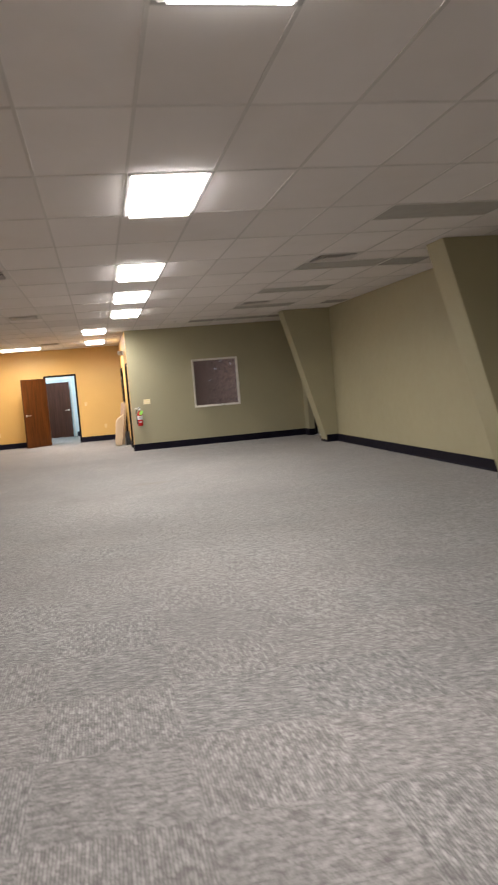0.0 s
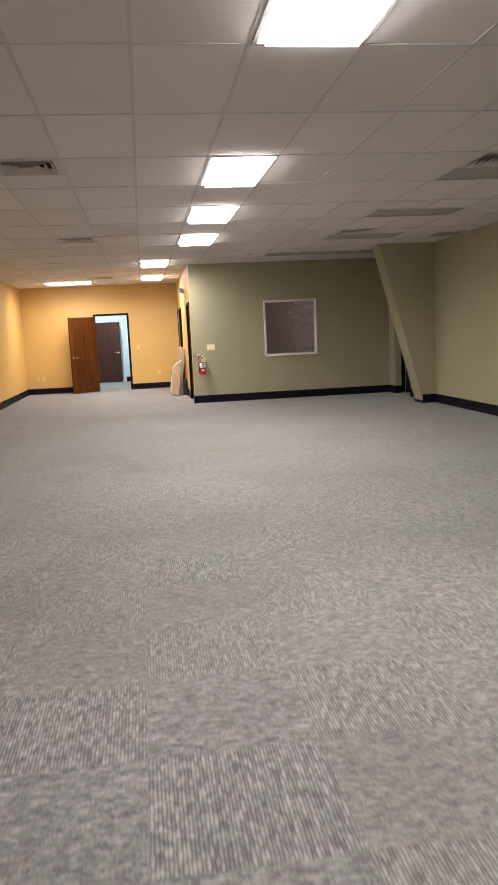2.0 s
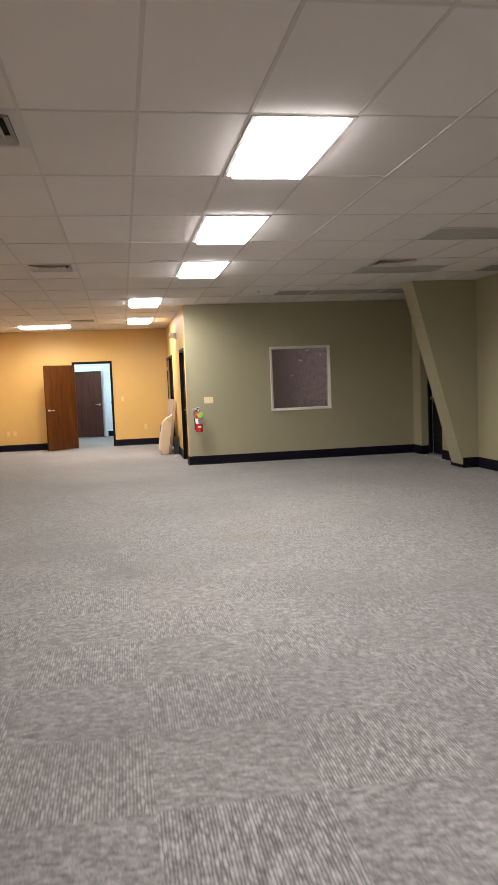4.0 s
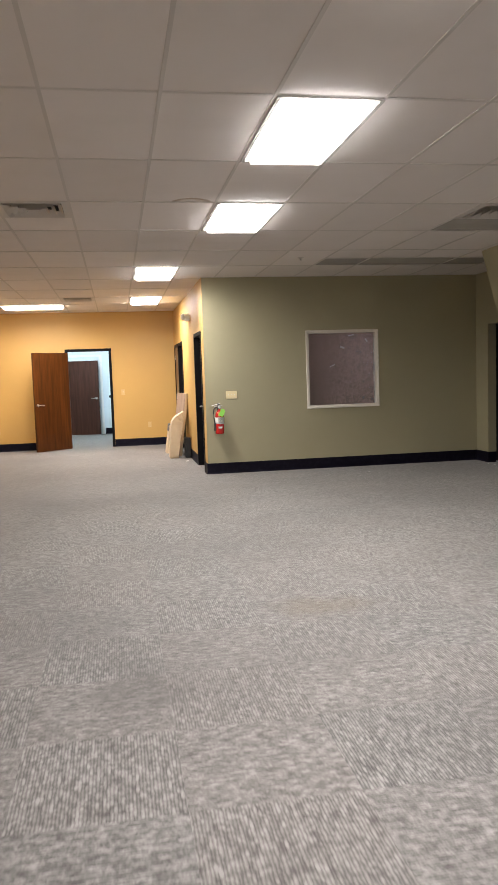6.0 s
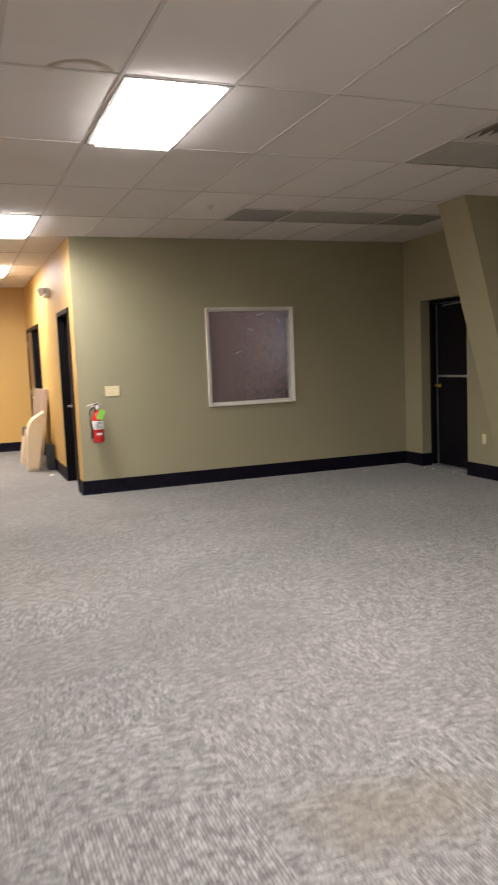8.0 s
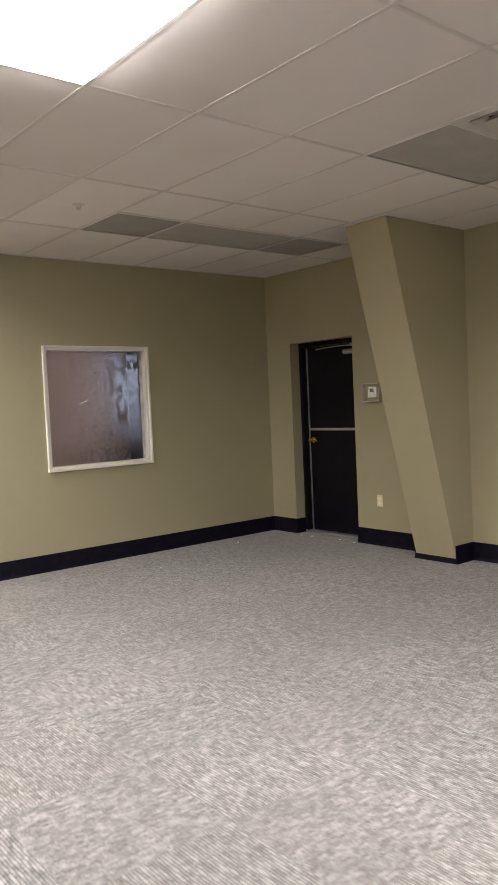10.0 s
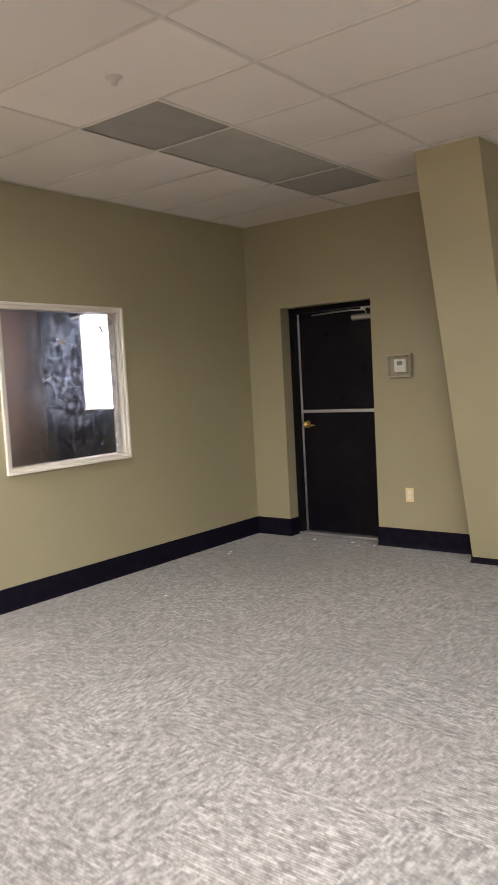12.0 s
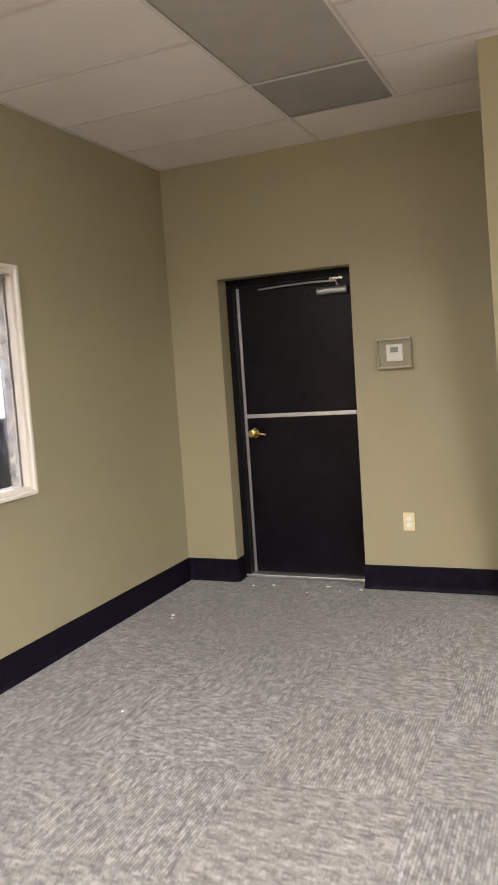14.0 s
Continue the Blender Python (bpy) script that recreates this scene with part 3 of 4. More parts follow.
def diffuser(i, j):
    """A four-way air outlet: nested bevelled rings with dark slots between."""
    x0, y0 = GX + i * GP, GY + j * half
    t = thing("air_diffuser", "off-white square air diffuser with dark louvre slots", "air vent", Matrix.Translation((x0 + GP / 2, y0 + half / 2, H)), "air vents in the ceiling")
    hw, hl = GP / 2 - W, half / 2 - W
    bm = bmesh.new()
    box(bm, (-hw, -hl, 0.05), (hw, hl, 0.06))
    part("duct", bm, DUCT, t)

    def ring(r0, r1, z0, z1):
        bm = bmesh.new()
        loops = []
        for r, z in ((r0, z0), (r1, z1), (r1 - 0.002, z1 + 0.004), (r0 - 0.002, z0 + 0.004)):
            loops.append([bm.verts.new((sx * r, sy * r, z)) for sx, sy in ((-1, -1), (1, -1), (1, 1), (-1, 1))])
        for a, b in zip(loops, loops[1:] + loops[:1]):
            for k in range(4):
                bm.faces.new((a[k], a[(k + 1) % 4], b[(k + 1) % 4], b[k]))
        return bm

    bm = bmesh.new()
    for lo, hi in (((-hw, -hl), (hw, -0.235)), ((-hw, 0.235), (hw, hl)), ((-hw, -0.235), (-0.235, 0.235)), ((0.235, -0.235), (hw, 0.235))):
        box(bm, (*lo, 0.0), (*hi, 0.008))
    part("face_plate", bm, VENT_PAINT, t)
    for r in (0.235, 0.178, 0.121, 0.064):
        part("louvre", ring(r, r - 0.04, -0.012, 0.028), VENT_PAINT, t)


for i, j in DIFFUSERS:
    diffuser(i, j)

# ---- doors and windows ----
def frame_around(name_parent, axis, at, depth, u0, u1, z1, face=0.035, lip=0.012, mat=None):
    """A door frame: two jambs and a head lining the opening, with a face on either side."""
    mat = mat or BLACK_FRAME
    for name, lo, hi in (("jamb", (u0 - face, 0.0), (u0 + 0.02, z1 - 0.02)), ("jamb", (u1 - 0.02, 0.0), (u1 + face, z1 - 0.02)), ("head", (u0 - face, z1 - 0.02), (u1 + face, z1 + face))):
        bm = bmesh.new()
        a, b = at - lip, at + depth + lip
        # the part inside the wall's opening, and the faces that lap over the wall
        inner = (max(lo[0], u0), min(hi[0], u1), lo[1], min(hi[1], z1))
        if axis == "x":
            box(bm, (a, inner[0], inner[2]), (b, inner[1], inner[3]), 0.002)
            for s, e in ((a - 0.001, at - 0.0005), (at + depth + 0.0005, b)):
                box(bm, (s, lo[0], lo[1]), (e, hi[0], hi[1]), 0.002)
        else:
            box(bm, (inner[0], a, inner[2]), (inner[1], b, inner[3]), 0.002)
            for s, e in ((a - 0.001, at - 0.0005), (at + depth + 0.0005, b)):
                box(bm, (lo[0], s, lo[1]), (hi[0], e, hi[1]), 0.002)
        part(name, bm, mat, name_parent)


def lever(parent, at, side, reach, mat=CHROME):
    """A rose and a lever; at is on the door's face, side the way it faces (+-y), reach the way it points (+-x)."""
    bm = bmesh.new()
    x, y, z = at
    rod(bm, (x, y, z), (x, y + side * 0.012, z), 0.032)
    rod(bm, (x, y + side * 0.012, z), (x, y + side * 0.055, z), 0.011)
    tube(bm, [(x, y + side * 0.05, z), (x + reach * 0.04, y + side * 0.055, z), (x + reach * 0.12, y + side * 0.052, z - 0.004)], 0.010)
    return part("handle", bm, mat, parent, "satin metal lever handle", True)


def leaf(name, m, wide, high, mat, label, handle_mat=CHROME):
    """A flush door leaf hinged at its origin, running along +x, with a lever near its free edge."""
    t = thing(name, label, "door", m, "", "structure")
    bm = bmesh.new()
    box(bm, (0.0, -0.022, 0.01), (wide, 0.022, high), 0.003)
    slab = part("leaf", bm, mat, t)
    for side in (-1, 1):
        lever(t, (wide - 0.07, side * 0.022, 0.97), side, -1, handle_mat)
    for z in (0.2, high / 2, high - 0.2):
        bm = bmesh.new()
        rod(bm, (-0.006, -0.024, z - 0.05), (-0.006, -0.024, z + 0.05), 0.007)
        part("hinge", bm, STEEL, t, "steel hinge")
    return t


# far doorway with its cherry leaf standing open into the hall
d = thing("door_frame_1", "black painted frame of the open doorway", "door frame", None, "", "structure")
frame_around(d, "y", YF, T, FAR_DOOR[0], FAR_DOOR[1], FAR_DOOR[3])
leaf("door_1", Matrix.Translation((-1.485, YF - 0.045, 0)) @ Matrix.Rotation(radians(180 + 41), 4, "Z"), 0.88, 2.04, CHERRY, "open reddish cherry wood door with lever handle")
# brown door at the back of the far room, in a white frame
d = thing("door_frame_2", "white painted frame round a brown door", "door frame", None, "", "structure")
bm = bmesh.new()
for lo, hi in (((-1.86, 0), (-1.80, 2.12)), ((-0.90, 0), (-0.84, 2.12)), ((-1.80, 2.06), (-0.90, 2.12))):
    box(bm, (lo[0], 28.57, lo[1]), (hi[0], 28.6, hi[1]), 0.003)
part("casing", bm, WHITE_PLASTIC, d)
leaf("door_2", Matrix.Translation((-1.79, 28.55, 0)) @ Matrix.Rotation(radians(-12), 4, "Z"), 0.86, 1.96, RED_BROWN, "reddish brown door standing ajar in white room")
# corridor doorways
for k, (u0, u1, _, z1) in enumerate((HALL_1, HALL_2, HALL_3)):
    d = thing("door_frame_%d" % (k + 3), "black painted frame in the ochre corridor wall", "door frame", None, "", "structure")
    frame_around(d, "x", XC - 0.004, T + 0.004, u0, u1, z1)
leaf("door_3", Matrix.Translation((XC + 0.11, 19.325, 0)) @ Matrix.Rotation(radians(90), 4, "Z"), 0.87, 2.07, DARK_WOOD, "closed dark brown door set back in black frame")
leaf("door_4", Matrix.Translation((XC + 0.11, 22.575, 0)) @ Matrix.Rotation(radians(90), 4, "Z"), 0.85, 2.07, DARK_WOOD, "closed dark door set back in its frame")
leaf("door_5", Matrix.Translation((XC + 0.02, 24.395, 0)) @ Matrix.Rotation(radians(-90), 4, "Z"), 0.81, 2.07, TAN_WOOD, "closed tan brown wood door beside the end wall")

# the black outer door
y0, y1, _, z1 = BACK_DOOR
d = thing("door_6", "closed black outer door with brass lever and closer", "door", None, "", "structure")
DX = XR + 0.20
bm = bmesh.new()
box(bm, (DX, y0 + 0.045, 0.024), (DX + 0.045, y1 - 0.047, z1 - 0.05), 0.003)
slab = part("leaf", bm, BLACK_DOOR, d, "scuffed black painted leaf")
for name, lo, hi in (("jamb", (y0, 0), (y0 + 0.04, z1 - 0.045)), ("jamb", (y1 - 0.045, 0), (y1, z1 - 0.045)), ("head", (y0, z1 - 0.045), (y1, z1))):
    bm = bmesh.new()
    box(bm, (XR + 0.13, lo[0], lo[1]), (DX + 0.09, hi[0], hi[1]), 0.003)
    part(name, bm, BLACK_FRAME, d)
bm = bmesh.new()
box(bm, (DX - 0.006, y1 - 0.068, 0.02), (DX + 0.003, y1 - 0.048, z1 - 0.055), 0.002)
part("edge_strip", bm, STEEL, d, "aluminium strip down the closing edge")
bm = bmesh.new()
box(bm, (DX - 0.012, y0 + 0.046, 1.135), (DX + 0.002, y1 - 0.07, 1.163), 0.004)
part("push_bar", bm, STEEL, d, "thin aluminium bar across the leaf")
bm = bmesh.new()
box(bm, (DX - 0.075, y0 + 0.002, 0.001), (DX + 0.08, y1 - 0.002, 0.022), 0.006)
part("threshold", bm, STEEL, d, "worn aluminium threshold")
bm = bmesh.new()
hy = y1 - 0.125
rod(bm, (DX, hy, 1.03), (DX - 0.014, hy, 1.03), 0.034)
rod(bm, (DX - 0.014, hy, 1.03), (DX - 0.05, hy, 1.03), 0.012)
lathe(bm, [(0.012, 0.0), (0.026, 0.006), (0.03, 0.018), (0.024, 0.03), (0.008, 0.034)], 20, Matrix.Translation((DX - 0.04, hy, 1.03)) @ Matrix.Rotation(radians(-90), 4, "Y"))
tube(bm, [(DX - 0.055, hy, 1.03), (DX - 0.058, hy - 0.04, 1.028), (DX - 0.055, hy - 0.10, 1.02)], 0.008)
part("handle", bm, BRASS, d, "tarnished brass lever handle", True)
bm = bmesh.new()
box(bm, (DX - 0.004, y1 - 0.052, 0.9), (DX + 0.004, y1 - 0.03, 1.1), 0.001)
part("strike_plate", bm, BRASS, d, "brass strike plate")
cl = thing("door_closer", "", "")
cl.parent = d
bm = bmesh.new()
rod(bm, (DX - 0.035, y0 + 0.07, 1.965), (DX - 0.035, y0 + 0.27, 1.965), 0.026, sides=24)
part("closer_body", bm, STEEL, cl, "grey metal cylinder", True)
bm = bmesh.new()
tube(bm, [(DX - 0.04, y0 + 0.13, 1.995), (DX - 0.045, y0 + 0.14, 2.025), (DX - 0.05, y0 + 0.30, 2.03), (DX - 0.035, y0 + 0.52, 2.028), (DX - 0.02, y0 + 0.70, 2.022)], 0.007)
part("closer_arm", bm, STEEL, cl, "folded metal arm", True)
bm = bmesh.new()
box(bm, (DX - 0.03, y0 + 0.10, 2.035), (DX - 0.002, y0 + 0.19, 2.052), 0.003)
part("closer_bracket", bm, CHROME, cl, "bright bracket under the head")
for z in (0.25, 1.05, 1.85):
    bm = bmesh.new()
    rod(bm, (DX - 0.004, y0 + 0.043, z - 0.055), (DX - 0.004, y0 + 0.043, z + 0.055), 0.008)
    part("hinge", bm, BLACK_FRAME, d)

# the window in the partition
u0, u1, v0, v1 = GREEN_WIN
w = thing("window_1", "cream framed interior window with dirty glass", "window", None, "", "structure")
e = 0.021
for name, lo, hi in (("casing", (u0 - e, v0 - e), (u0, v1 + e)), ("casing", (u1, v0 - e), (u1 + e, v1 + e)), ("casing", (u0, v1), (u1, v1 + e)), ("sill", (u0, v0 - e), (u1, v0))):
    bm = bmesh.new()
    deep = 0.03 if name == "sill" else 0.02
    box(bm, (lo[0], YG - deep, lo[1]), (hi[0], YG + 0.001, hi[1]), 0.005)
    part(name, bm, FRAME_PAINT, w)
for lo, hi in (((u0, v0), (u0 + 0.024, v1)), ((u1 - 0.024, v0), (u1, v1)), ((u0 + 0.024, v1 - 0.024), (u1 - 0.024, v1)), ((u0 + 0.024, v0), (u1 - 0.024, v0 + 0.024))):
    bm = bmesh.new()
    box(bm, (lo[0], YG - 0.006, lo[1]), (hi[0], YG + 0.11, hi[1]), 0.003)
    part("lining", bm, FRAME_PAINT, w)
    bm = bmesh.new()
    grow = 0.012
    box(bm, (lo[0] + (grow if lo[0] > u0 + 0.01 and hi[0] < u1 - 0.01 else -0.0), YG + 0.035, lo[1]), (hi[0], YG + 0.05, hi[1]), 0.002)
    part("stop", bm, FRAME_PAINT, w)
bm = bmesh.new()
box(bm, (u0 + 0.023, YG + 0.052, v0 + 0.023), (u1 - 0.023, YG + 0.057, v1 - 0.023))
pane = part("pane", bm, GLASS, w, "smeared dusty glass pane")
pane.visible_shadow = False
for x, z, length, turn, thick in ((2.92, 1.82, 0.075, -18, 0.035), (2.76, 1.55, 0.085, 20, 0.014), (3.06, 2.0, 0.10, 12, 0.018), (3.30, 1.92, 0.06, -60, 0.02)):
    bm = bmesh.new()
    outline = [(-length / 2, -thick / 2), (-length / 6, -thick * 0.35), (length / 2, -thick / 2), (length * 0.46, thick * 0.2), (length / 2.4, thick / 2), (-length / 4, thick * 0.4), (-length / 2.1, thick / 2)]
    prism(bm, outline, 0.0015, Matrix.Translation((x, YG + 0.0502, z)) @ Matrix.Rotation(radians(-turn), 4, "Y"))
    tagged(part("tape_scrap", bm, TAPE), "torn scrap of white tape on the glass", "tape scrap", "scraps on the window")

# the small outer window in the room behind
u0, u1, v0, v1 = OUTER_WIN
w = thing("window_2", "bright small outer window with white frame", "window", None, "", "structure")
for lo, hi in (((u0, v0), (u0 + 0.015, v1)), ((u1 - 0.015, v0), (u1, v1)), ((u0 + 0.015, v1 - 0.015), (u1 - 0.015, v1)), ((u0 + 0.015, v0), (u1 - 0.015, v0 + 0.015))):
    bm = bmesh.new()
    box(bm, (XR - 0.006, lo[0], lo[1]), (XR + 0.012, hi[0], hi[1]), 0.004)
    part("window_frame", bm, WHITE_PLASTIC, w)
bm = bmesh.new()
box(bm, (XR + 0.6, u0 - 1.2, 0.3), (XR + 0.62, u1 + 1.2, 3.2))
structure("backdrop", bm, BRIGHT, "bright daylight outside the small window", "backdrop")


# ---- things on the walls ----
def plate(name, m, wide, high, gangs, kind, label, category, mat=None):
    """A wall plate lying in its own x and z, facing -y."""
    t = thing(name, label, category, m)
    bm = bmesh.new()
    box(bm, (-wide / 2, -0.006, -high / 2), (wide / 2, 0.0, high / 2), 0.003)
    part("cover_plate", bm, mat or IVORY, t)
    for g in range(gangs):
        x = (g - (gangs - 1) / 2) * 0.046
        if kind == "switch":
            bm = bmesh.new()
            box(bm, (x - 0.005, -0.016, -0.004), (x + 0.005, -0.005, 0.012), 0.002)
            part("toggle", bm, WHITE_PLASTIC, t)
        else:
            for z in (-0.02, 0.02):
                bm = bmesh.new()
                lathe(bm, [(0.0165, 0.0), (0.0165, 0.002), (0.015, 0.003)], 16, Matrix.Translation((x, -0.006, z)) @ Matrix.Rotation(radians(90), 4, "X"))
                part("socket", bm, mat or WHITE_PLASTIC, t)
        for z in (-0.042, 0.042):
            bm = bmesh.new()
            rod(bm, (x, -0.0055, z), (x, -0.0075, z), 0.003, sides=8)
            part("screw", bm, CHROME, t)
    return t


ON_EAST = Matrix.Rotation(radians(-90), 4, "Z")
plate("light_switch", Matrix.Translation((1.185, YG, 1.165)), 0.165, 0.115, 3, "switch", "ivory three-gang switch plate on the olive wall", "light switch")
plate("power_outlet", Matrix.Translation((XR, 17.395, 0.45)) @ ON_EAST, 0.072, 0.117, 1, "outlet", "ivory power outlet low on the olive wall", "power outlet")
plate("light_switch", Matrix.Translation((-0.35, YF, 1.17)), 0.072, 0.117, 1, "switch", "almond switch plate beside the open doorway", "light switch", ALMOND)
plate("power_outlet", Matrix.Translation((0.19, YF, 0.45)), 0.072, 0.117, 1, "outlet", "almond power outlet on the ochre end wall", "power outlet", ALMOND)
plate("power_outlet", Matrix.Translation((-3.13, YF, 0.43)), 0.072, 0.117, 1, "outlet", "almond power outlet in the ochre corner", "power outlet", ALMOND)
plate("data_outlet", Matrix.Translation((-2.98, YF, 0.43)), 0.072, 0.117, 1, "outlet", "almond data plate next to an outlet", "data outlet", ALMOND)
t = thing("wall_bumper", "small dark round bumper on the white wall", "door stop", Matrix.Translation((-0.66, 28.6, 1.0)))
bm = bmesh.new()
lathe(bm, [(0.04, 0.0), (0.04, 0.008), (0.034, 0.016), (0.02, 0.02), (0.012, 0.016)], 20, Matrix.Rotation(radians(90), 4, "X"))
part("bumper", bm, BLACK_PLASTIC, t, "", True)

t = thing("thermostat", "white thermostat under a clear locking cover", "thermostat", Matrix.Translation((XR, 17.43, 1.52)) @ ON_EAST)
bm = bmesh.new()
box(bm, (-0.052, -0.028, -0.05), (0.052, 0.0, 0.056), 0.006)
part("body", bm, WHITE_PLASTIC, t)
bm = bmesh.new()
box(bm, (-0.024, -0.0295, 0.004), (0.024, -0.0275, 0.038), 0.001)
part("display", bm, LCD, t, "grey display")
bm = bmesh.new()
box(bm, (-0.1035, -0.052, -0.0805), (0.1035, -0.0485, 0.0805))
for z in (-0.094, 0.082):
    rail = bmesh.new()
    box(rail, (-0.105, -0.052, z), (0.105, -0.001, z + 0.012), 0.003)
    part("rail", rail, COVER_EDGE, t, "pale rail of the cover")
for x in (-0.105, 0.099):
    side = bmesh.new()
    box(side, (x, -0.048, -0.0815), (x + 0.006, -0.001, 0.0815), 0.002)
    part("cover_side", side, COVER_EDGE, t, "pale side of the cover")
cover = part("cover", bm, CLEAR, t, "clear plastic cover")
cover.visible_shadow = False

# fire extinguisher on its hook
t = thing("fire_extinguisher", "red fire extinguisher with white label and green tag", "fire extinguisher", Matrix.Translation((0.985, YG, 0.60)))
bm = bmesh.new()
r = 0.062
lathe(bm, [(0.03, 0.0), (r - 0.01, 0.003), (r, 0.014), (r, 0.27), (r - 0.004, 0.295), (r - 0.018, 0.322), (0.03, 0.342), (0.018, 0.35), (0.018, 0.365)], 32, Matrix.Translation((0, -0.085, 0)))
part("cylinder", bm, RED, t, "glossy red cylinder", True)
bm = bmesh.new()
lathe(bm, [(r + 0.001, 0.15), (r + 0.0014, 0.151), (r + 0.0014, 0.245), (r + 0.001, 0.246)], 32, Matrix.Translation((0, -0.085, 0)))
part("label_band", bm, LABEL_WHITE, t, "white paper label with small print", True)
bm = bmesh.new()
for k in range(5):
    a = radians(-90)
    box(bm, (-0.03, -r - 0.0871, 0.165 + k * 0.015), (0.03 - 0.008 * (k % 3), -r - 0.0855, 0.171 + k * 0.015))
part("print", bm, BLACK_PLASTIC, t, "dark lines of small print")
bm = bmesh.new()
box(bm, (-0.028, -r - 0.0872, 0.085), (0.028, -r - 0.0856, 0.112), 0.0005)
part("badge", bm, LABEL_WHITE, t, "small pale badge")
bm = bmesh.new()
rod(bm, (0, -0.085, 0.36), (0, -0.085, 0.395), 0.017)
box(bm, (-0.018, -0.105, 0.385), (0.02, -0.065, 0.41), 0.004)
part("valve", bm, CHROME, t, "metal valve", True)
bm = bmesh.new()
box(bm, (-0.012, -0.097, 0.408), (0.105, -0.073, 0.416), 0.003, Matrix.Translation((0, 0, 0)) @ Matrix.Rotation(radians(-8), 4, "Y"))
part("handle", bm, CHROME, t, "pale metal carrying handle")
bm = bmesh.new()
box(bm, (-0.012, -0.095, 0.428), (0.12, -0.075, 0.436), 0.003, Matrix.Rotation(radians(-14), 4, "Y"))
part("lever", bm, WHITE_PLASTIC, t, "white squeeze lever")
bm = bmesh.new()
rod(bm, (-0.005, -0.105, 0.395), (-0.005, -0.118, 0.395), 0.016, sides=18)
part("gauge", bm, WHITE_PLASTIC, t, "round pressure gauge")
bm = bmesh.new()
tube(bm, [(-0.015, -0.085, 0.395), (-0.05, -0.09, 0.392), (-0.078, -0.095, 0.365), (-0.088, -0.098, 0.32), (-0.084, -0.1, 0.24), (-0.072, -0.1, 0.16)], 0.009)
part("hose", bm, BLACK_PLASTIC, t, "black rubber hose", True)
bm = bmesh.new()
rod(bm, (-0.071, -0.1, 0.165), (-0.068, -0.1, 0.05), 0.013, 0.019)
part("nozzle", bm, BLACK_PLASTIC, t, "black nozzle", True)
bm = bmesh.new()
prism(bm, [(-0.035, -0.055), (0.035, -0.055), (0.035, 0.04), (0.02, 0.055), (-0.02, 0.055), (-0.035, 0.04)], 0.001, Matrix.Translation((0.03, -0.157, 0.315)) @ Matrix.Rotation(radians(24), 4, "Y"))
part("inspection_tag", bm, TAG_GREEN, t, "bright green inspection tag")
bm = bmesh.new()
prism(bm, [(-0.02, -0.04), (0.024, -0.04), (0.024, 0.03), (-0.02, 0.03)], 0.001, Matrix.Translation((-0.012, -0.152, 0.30)) @ Matrix.Rotation(radians(-14), 4, "Y"))
part("paper_tag", bm, paint("orange_tag", (0.8, 0.25, 0.12), 0.5, 0.06, 0.02), t, "small orange paper tag")
bm = bmesh.new()
box(bm, (-0.02, -0.012, 0.33), (0.02, 0.0, 0.45), 0.003)
box(bm, (-0.012, -0.07, 0.372), (0.012, -0.01, 0.382), 0.002)
part("wall_hook", bm, BLACK_PLASTIC, t, "black wall hook")

# emergency light on the corridor wall
t = thing("emergency_light", "white twin-head emergency light on the ochre wall", "emergency light", Matrix.Translation((XC - 0.004, 21.0, 2.46)) @ ON_EAST)
bm = bmesh.new()
box(bm, (-0.13, -0.07, -0.055), (0.13, 0.0, 0.055), 0.012)
part("housing", bm, WHITE_PLASTIC, t, "white plastic housing")
for s in (-1, 1):
    bm = bmesh.new()
    lathe(bm, [(0.02, 0.0), (0.045, 0.03), (0.055, 0.06), (0.05, 0.064)], 22, Matrix.Translation((s * 0.11, -0.06, 0.03)) @ Matrix.Rotation(radians(110), 4, "X") @ Matrix.Rotation(radians(s * 25), 4, "Y"))
    part("lamp_head", bm, WHITE_PLASTIC, t, "round adjustable lamp head", True)

# sprinkler above the partition's corner
t = thing("sprinkler", "small white ceiling sprinkler head", "sprinkler", Matrix.Translation((1.85, 17.2, H + 0.004)))
bm = bmesh.new()
lathe(bm, [(0.012, -0.03), (0.016, -0.028), (0.016, -0.012), (0.038, -0.006), (0.042, 0.0)], 20)
part("escutcheon", bm, VENT_PAINT, t, "", True)
bm = bmesh.new()
rod(bm, (0, 0, -0.036), (0, 0, -0.033), 0.014)
rod(bm, (0, 0, -0.034), (0, 0, -0.028), 0.004, sides=8)
part("deflector", bm, VENT_PAINT, t)

# ---- boards leaning on the corridor wall ----
def leaning(y, foot, lean, turn=0):
    return Matrix.Translation((foot, y, 0.003)) @ Matrix.Rotation(radians(turn), 4, "Z") @ Matrix.Rotation(radians(lean), 4, "Y")


t = tagged(thing("leaning_board", "tall brown-faced board leaning on the corridor wall", "board", leaning(21.78, 0.60, 8.0, 9)), group="boards by the corridor wall")
bm = bmesh.new()
box(bm, (0.0, 0.0, 0.0), (0.045, 0.60, 1.16), 0.004)
part("core", bm, FOAM, t, "cream board core")
bm = bmesh.new()
box(bm, (-0.008, 0.004, 0.004), (-0.0005, 0.596, 1.156), 0.002)
part("facing", bm, BOARD_WOOD, t, "brown pressed wood facing")

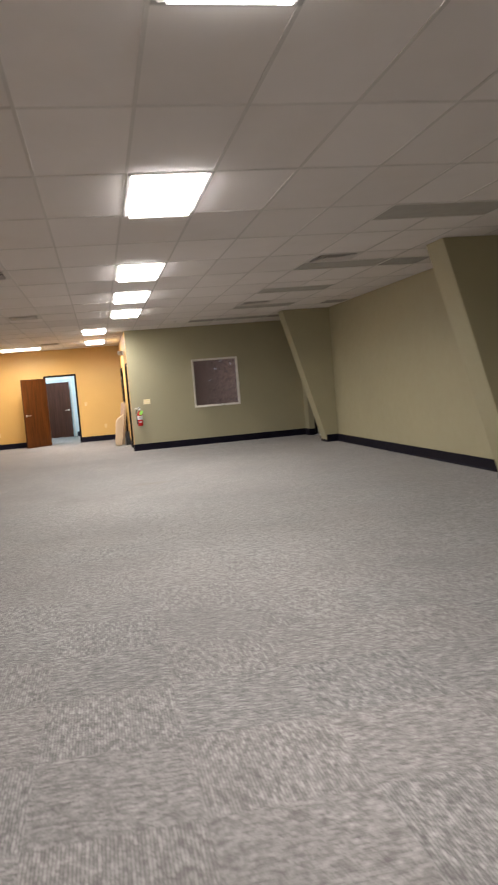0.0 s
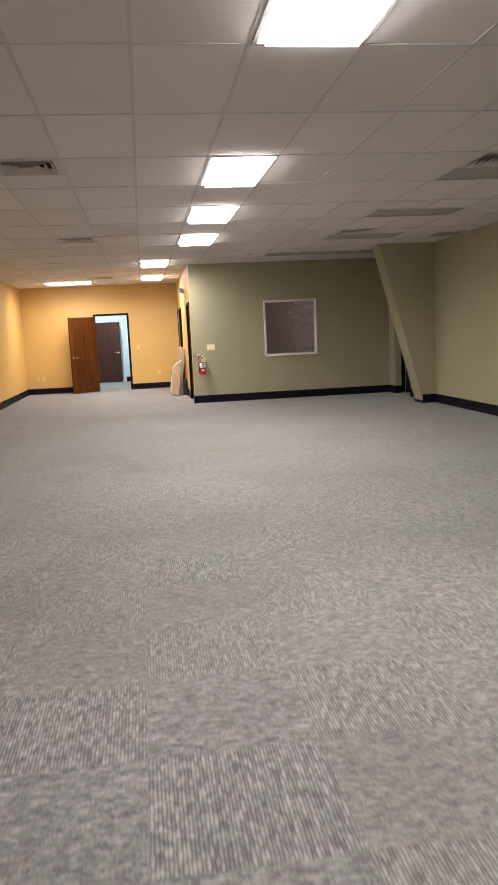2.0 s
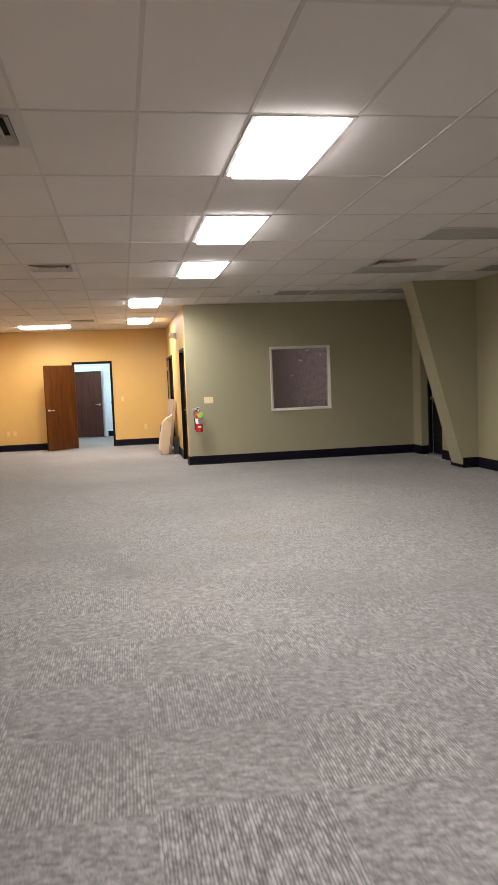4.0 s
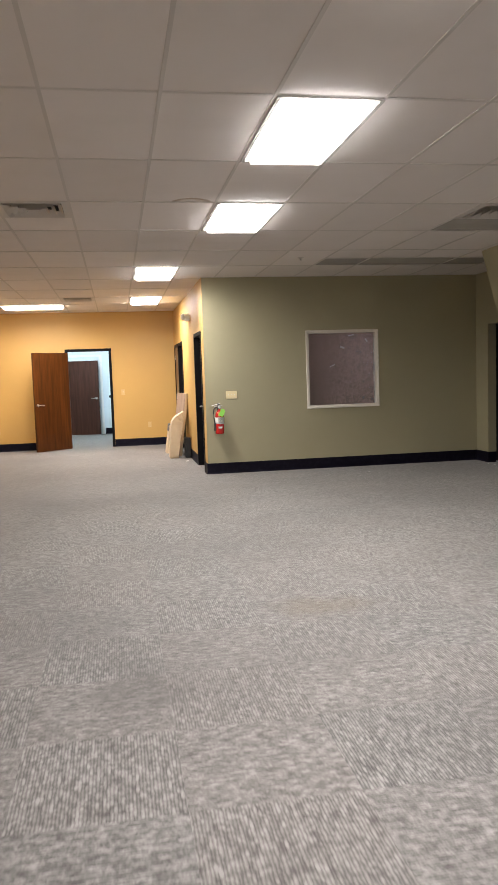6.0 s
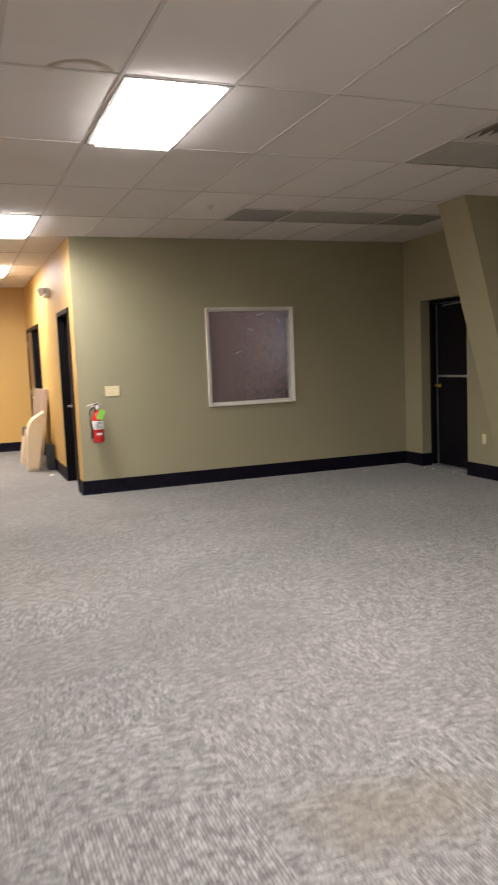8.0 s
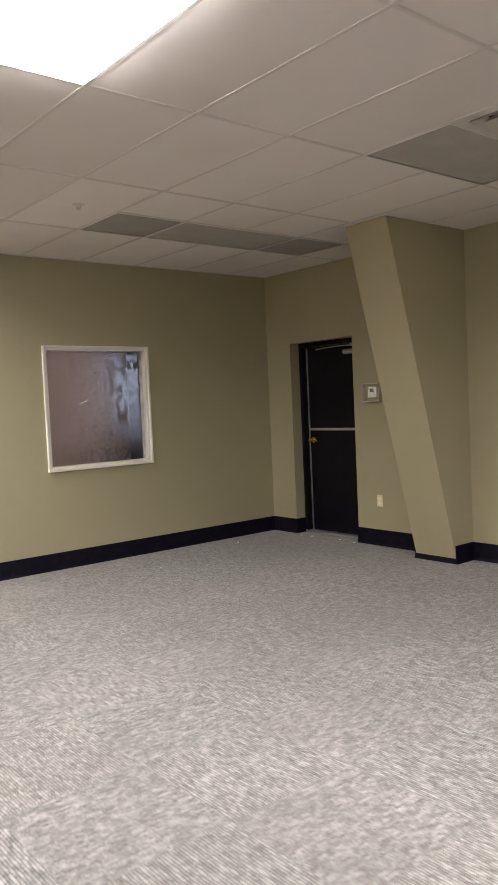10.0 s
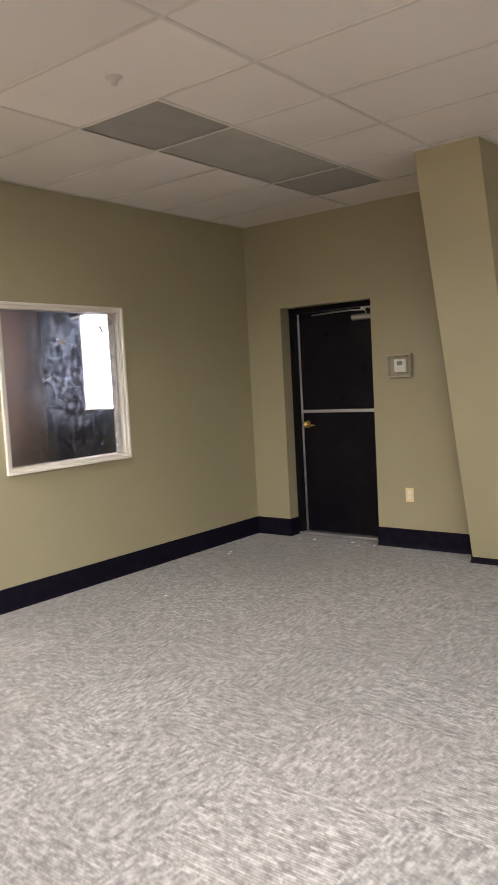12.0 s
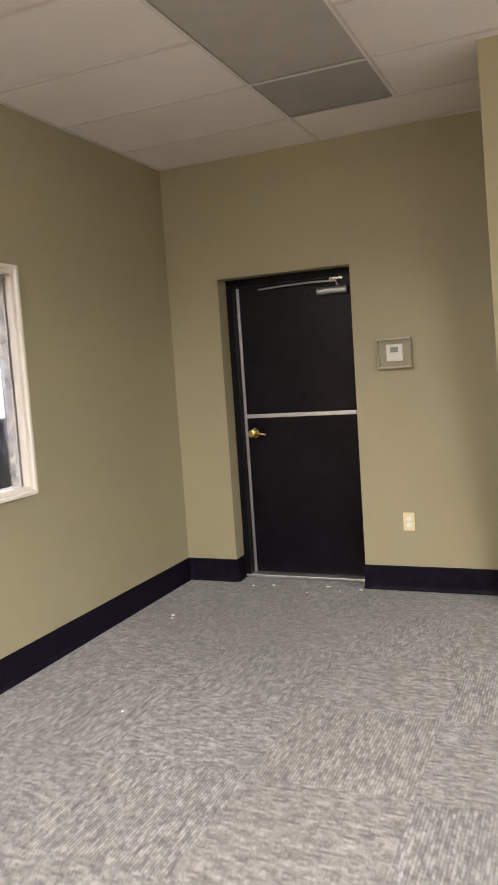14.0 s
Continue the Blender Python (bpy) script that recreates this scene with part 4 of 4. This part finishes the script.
t = tagged(thing("curved_foam_board", "cream foam slab with a rounded shoulder", "board", Matrix.Translation((0.0, 21.455, 0.003))), group="boards by the corridor wall")
bm = bmesh.new()
back = [(0.405, 0.0), (0.555, 0.0), (0.60, 0.30), (0.655, 0.62), (0.672, 0.74), (0.675, 0.84), (0.63, 0.80), (0.575, 0.775), (0.51, 0.735), (0.462, 0.66), (0.435, 0.54), (0.428, 0.38), (0.412, 0.2)]
prism(bm, back, 0.29)
bmesh.ops.bevel(bm, geom=list(bm.edges), offset=0.005, segments=1, affect="EDGES")
bmesh.ops.triangulate(bm, faces=bm.faces)
bmesh.ops.subdivide_edges(bm, edges=[e for e in bm.edges if e.calc_length() > 0.05], cuts=3, use_grid_fill=True)
torn = random.Random(5)
for v in bm.verts:
    if v.co.z > 0.02:
        v.co += Vector((torn.uniform(-0.006, 0.006), torn.uniform(-0.009, 0.004), torn.uniform(-0.006, 0.006)))
part("slab", bm, FOAM, t, "", True)

t = tagged(thing("low_offcut", "short cream offcut behind the curved slab", "board", leaning(22.42, 0.40, 8)), group="boards by the corridor wall")
bm = bmesh.new()
box(bm, (0.0, 0.0, 0.0), (0.05, 0.38, 0.55), 0.008)
part("panel", bm, FOAM, t)
bm = bmesh.new()
box(bm, (-0.006, 0.03, 0.42), (0.056, 0.4, 0.56), 0.01)
part("dark_edge", bm, BLACK_PLASTIC, t, "dark edging along its top")

t = thing("waste_bin", "small black box behind leaning boards", "box", Matrix.Translation((0.685, 21.46, 0.002)))
bm = bmesh.new()
box(bm, (0.0, 0.0, 0.0), (0.10, 0.25, 0.36), 0.008)
part("body", bm, BLACK_PLASTIC, t)

# ---- litter on the carpet ----
rng = random.Random(11)
for x, y, s in ((5.02, 18.33, 0.028), (4.99, 18.47, 0.018), (5.05, 17.95, 0.02), (5.02, 17.72, 0.022), (4.3, 18.72, 0.022), (4.25, 18.70, 0.014), (3.05, 18.29, 0.016), (4.9, 18.05, 0.010), (0.66, 20.9, 0.05), (4.97, 17.85, 0.01)):
    bm = bmesh.new()
    n = 7
    pts = [(s * rng.uniform(0.5, 1.0) * math.cos(2 * math.pi * k / n), 0.55 * s * rng.uniform(0.5, 1.0) * math.sin(2 * math.pi * k / n)) for k in range(n)]
    lo = [bm.verts.new((px, py, 0.0)) for px, py in pts]
    hi = [bm.verts.new((px * 0.8, py * 0.8, s * 0.22 * rng.uniform(0.6, 1.2))) for px, py in pts]
    bm.faces.new(list(reversed(lo)))
    bm.faces.new(hi)
    for k in range(n):
        bm.faces.new((lo[k], lo[(k + 1) % n], hi[(k + 1) % n], hi[k]))
    ob = part("paper_scrap", bm, SCRAP)
    ob.matrix_basis = pose(x, y, 0.001, 0, 0, rng.uniform(0, 360))
    tagged(ob, "small white scrap lying on the carpet", "litter", "scraps on the carpet")

# ---- carpet tiles ----
CT = 0.607
CX, CY = -0.31, 9.04


def carpet_mesh(u, v, turned=0):
    """One carpet tile about its middle, its rows of loops along y, or along x where turned."""
    h, g = CT / 2, 0.0004
    co = [(-h, -h, -0.006), (h, -h, -0.006), (h, h, -0.006), (-h, h, -0.006)]
    co += [(-h, -h, -0.0003), (h, -h, -0.0003), (h, h, -0.0003), (-h, h, -0.0003)]
    co += [(-h + g, -h + g, 0), (h - g, -h + g, 0), (h - g, h - g, 0), (-h + g, h - g, 0)]
    faces = [(8, 9, 10, 11)]
    for a in (0, 4):
        for k in range(4):
            faces.append((a + k, a + (k + 1) % 4, a + 4 + (k + 1) % 4, a + 4 + k))
    return co, faces, [(y + u, x + v) if turned else (x + u, y + v) for x, y, _ in co]


def finish(name, co, faces, uvs):
    me = bpy.data.meshes.new(name)
    me.from_pydata(co, [], faces)
    layer = me.uv_layers.new(name="uv")
    loops = np.zeros(len(me.loops), dtype=np.int32)
    me.loops.foreach_get("vertex_index", loops)
    layer.data.foreach_set("uv", np.asarray(uvs, dtype=np.float32)[loops].ravel())
    me.materials.append(CARPET)
    return me


streaked = finish("carpet_tile", *carpet_mesh(0, 0))
rng = random.Random(7)
single, rest = 0, ([], [], [])
for j in range(-25, 33):
    for i in range(-6, 10):
        x, y = CX + (i + 0.5) * CT, CY + (j + 0.5) * CT
        if x - CT / 2 > XR + 0.2 or x + CT / 2 < XL or y > 28.8 or y < YB - 0.2:
            continue
        turned = (i + j + 1) % 2
        if -1.3 < x < 4.0 and 1.9 < y < 19.0 and single < 300:
            ob = new("carpet_tile", streaked)
            ob.matrix_basis = pose(x, y, 0, 0, 0, 90 * turned + 180 * rng.randint(0, 1))
            ob.parent = floor
            single += 1
        else:
            co, faces, uvs = carpet_mesh(rng.uniform(0, 40), rng.uniform(0, 40), turned)
            k = len(rest[0])
            rest[0].extend([(a + x, b + y, c) for a, b, c in co])
            rest[1].extend([tuple(k + v for v in f) for f in faces])
            rest[2].extend(uvs)
ob = new("carpet_field", finish("carpet_field", *rest))
ob.parent = floor
tagged(ob, "", "", "", "stuff")
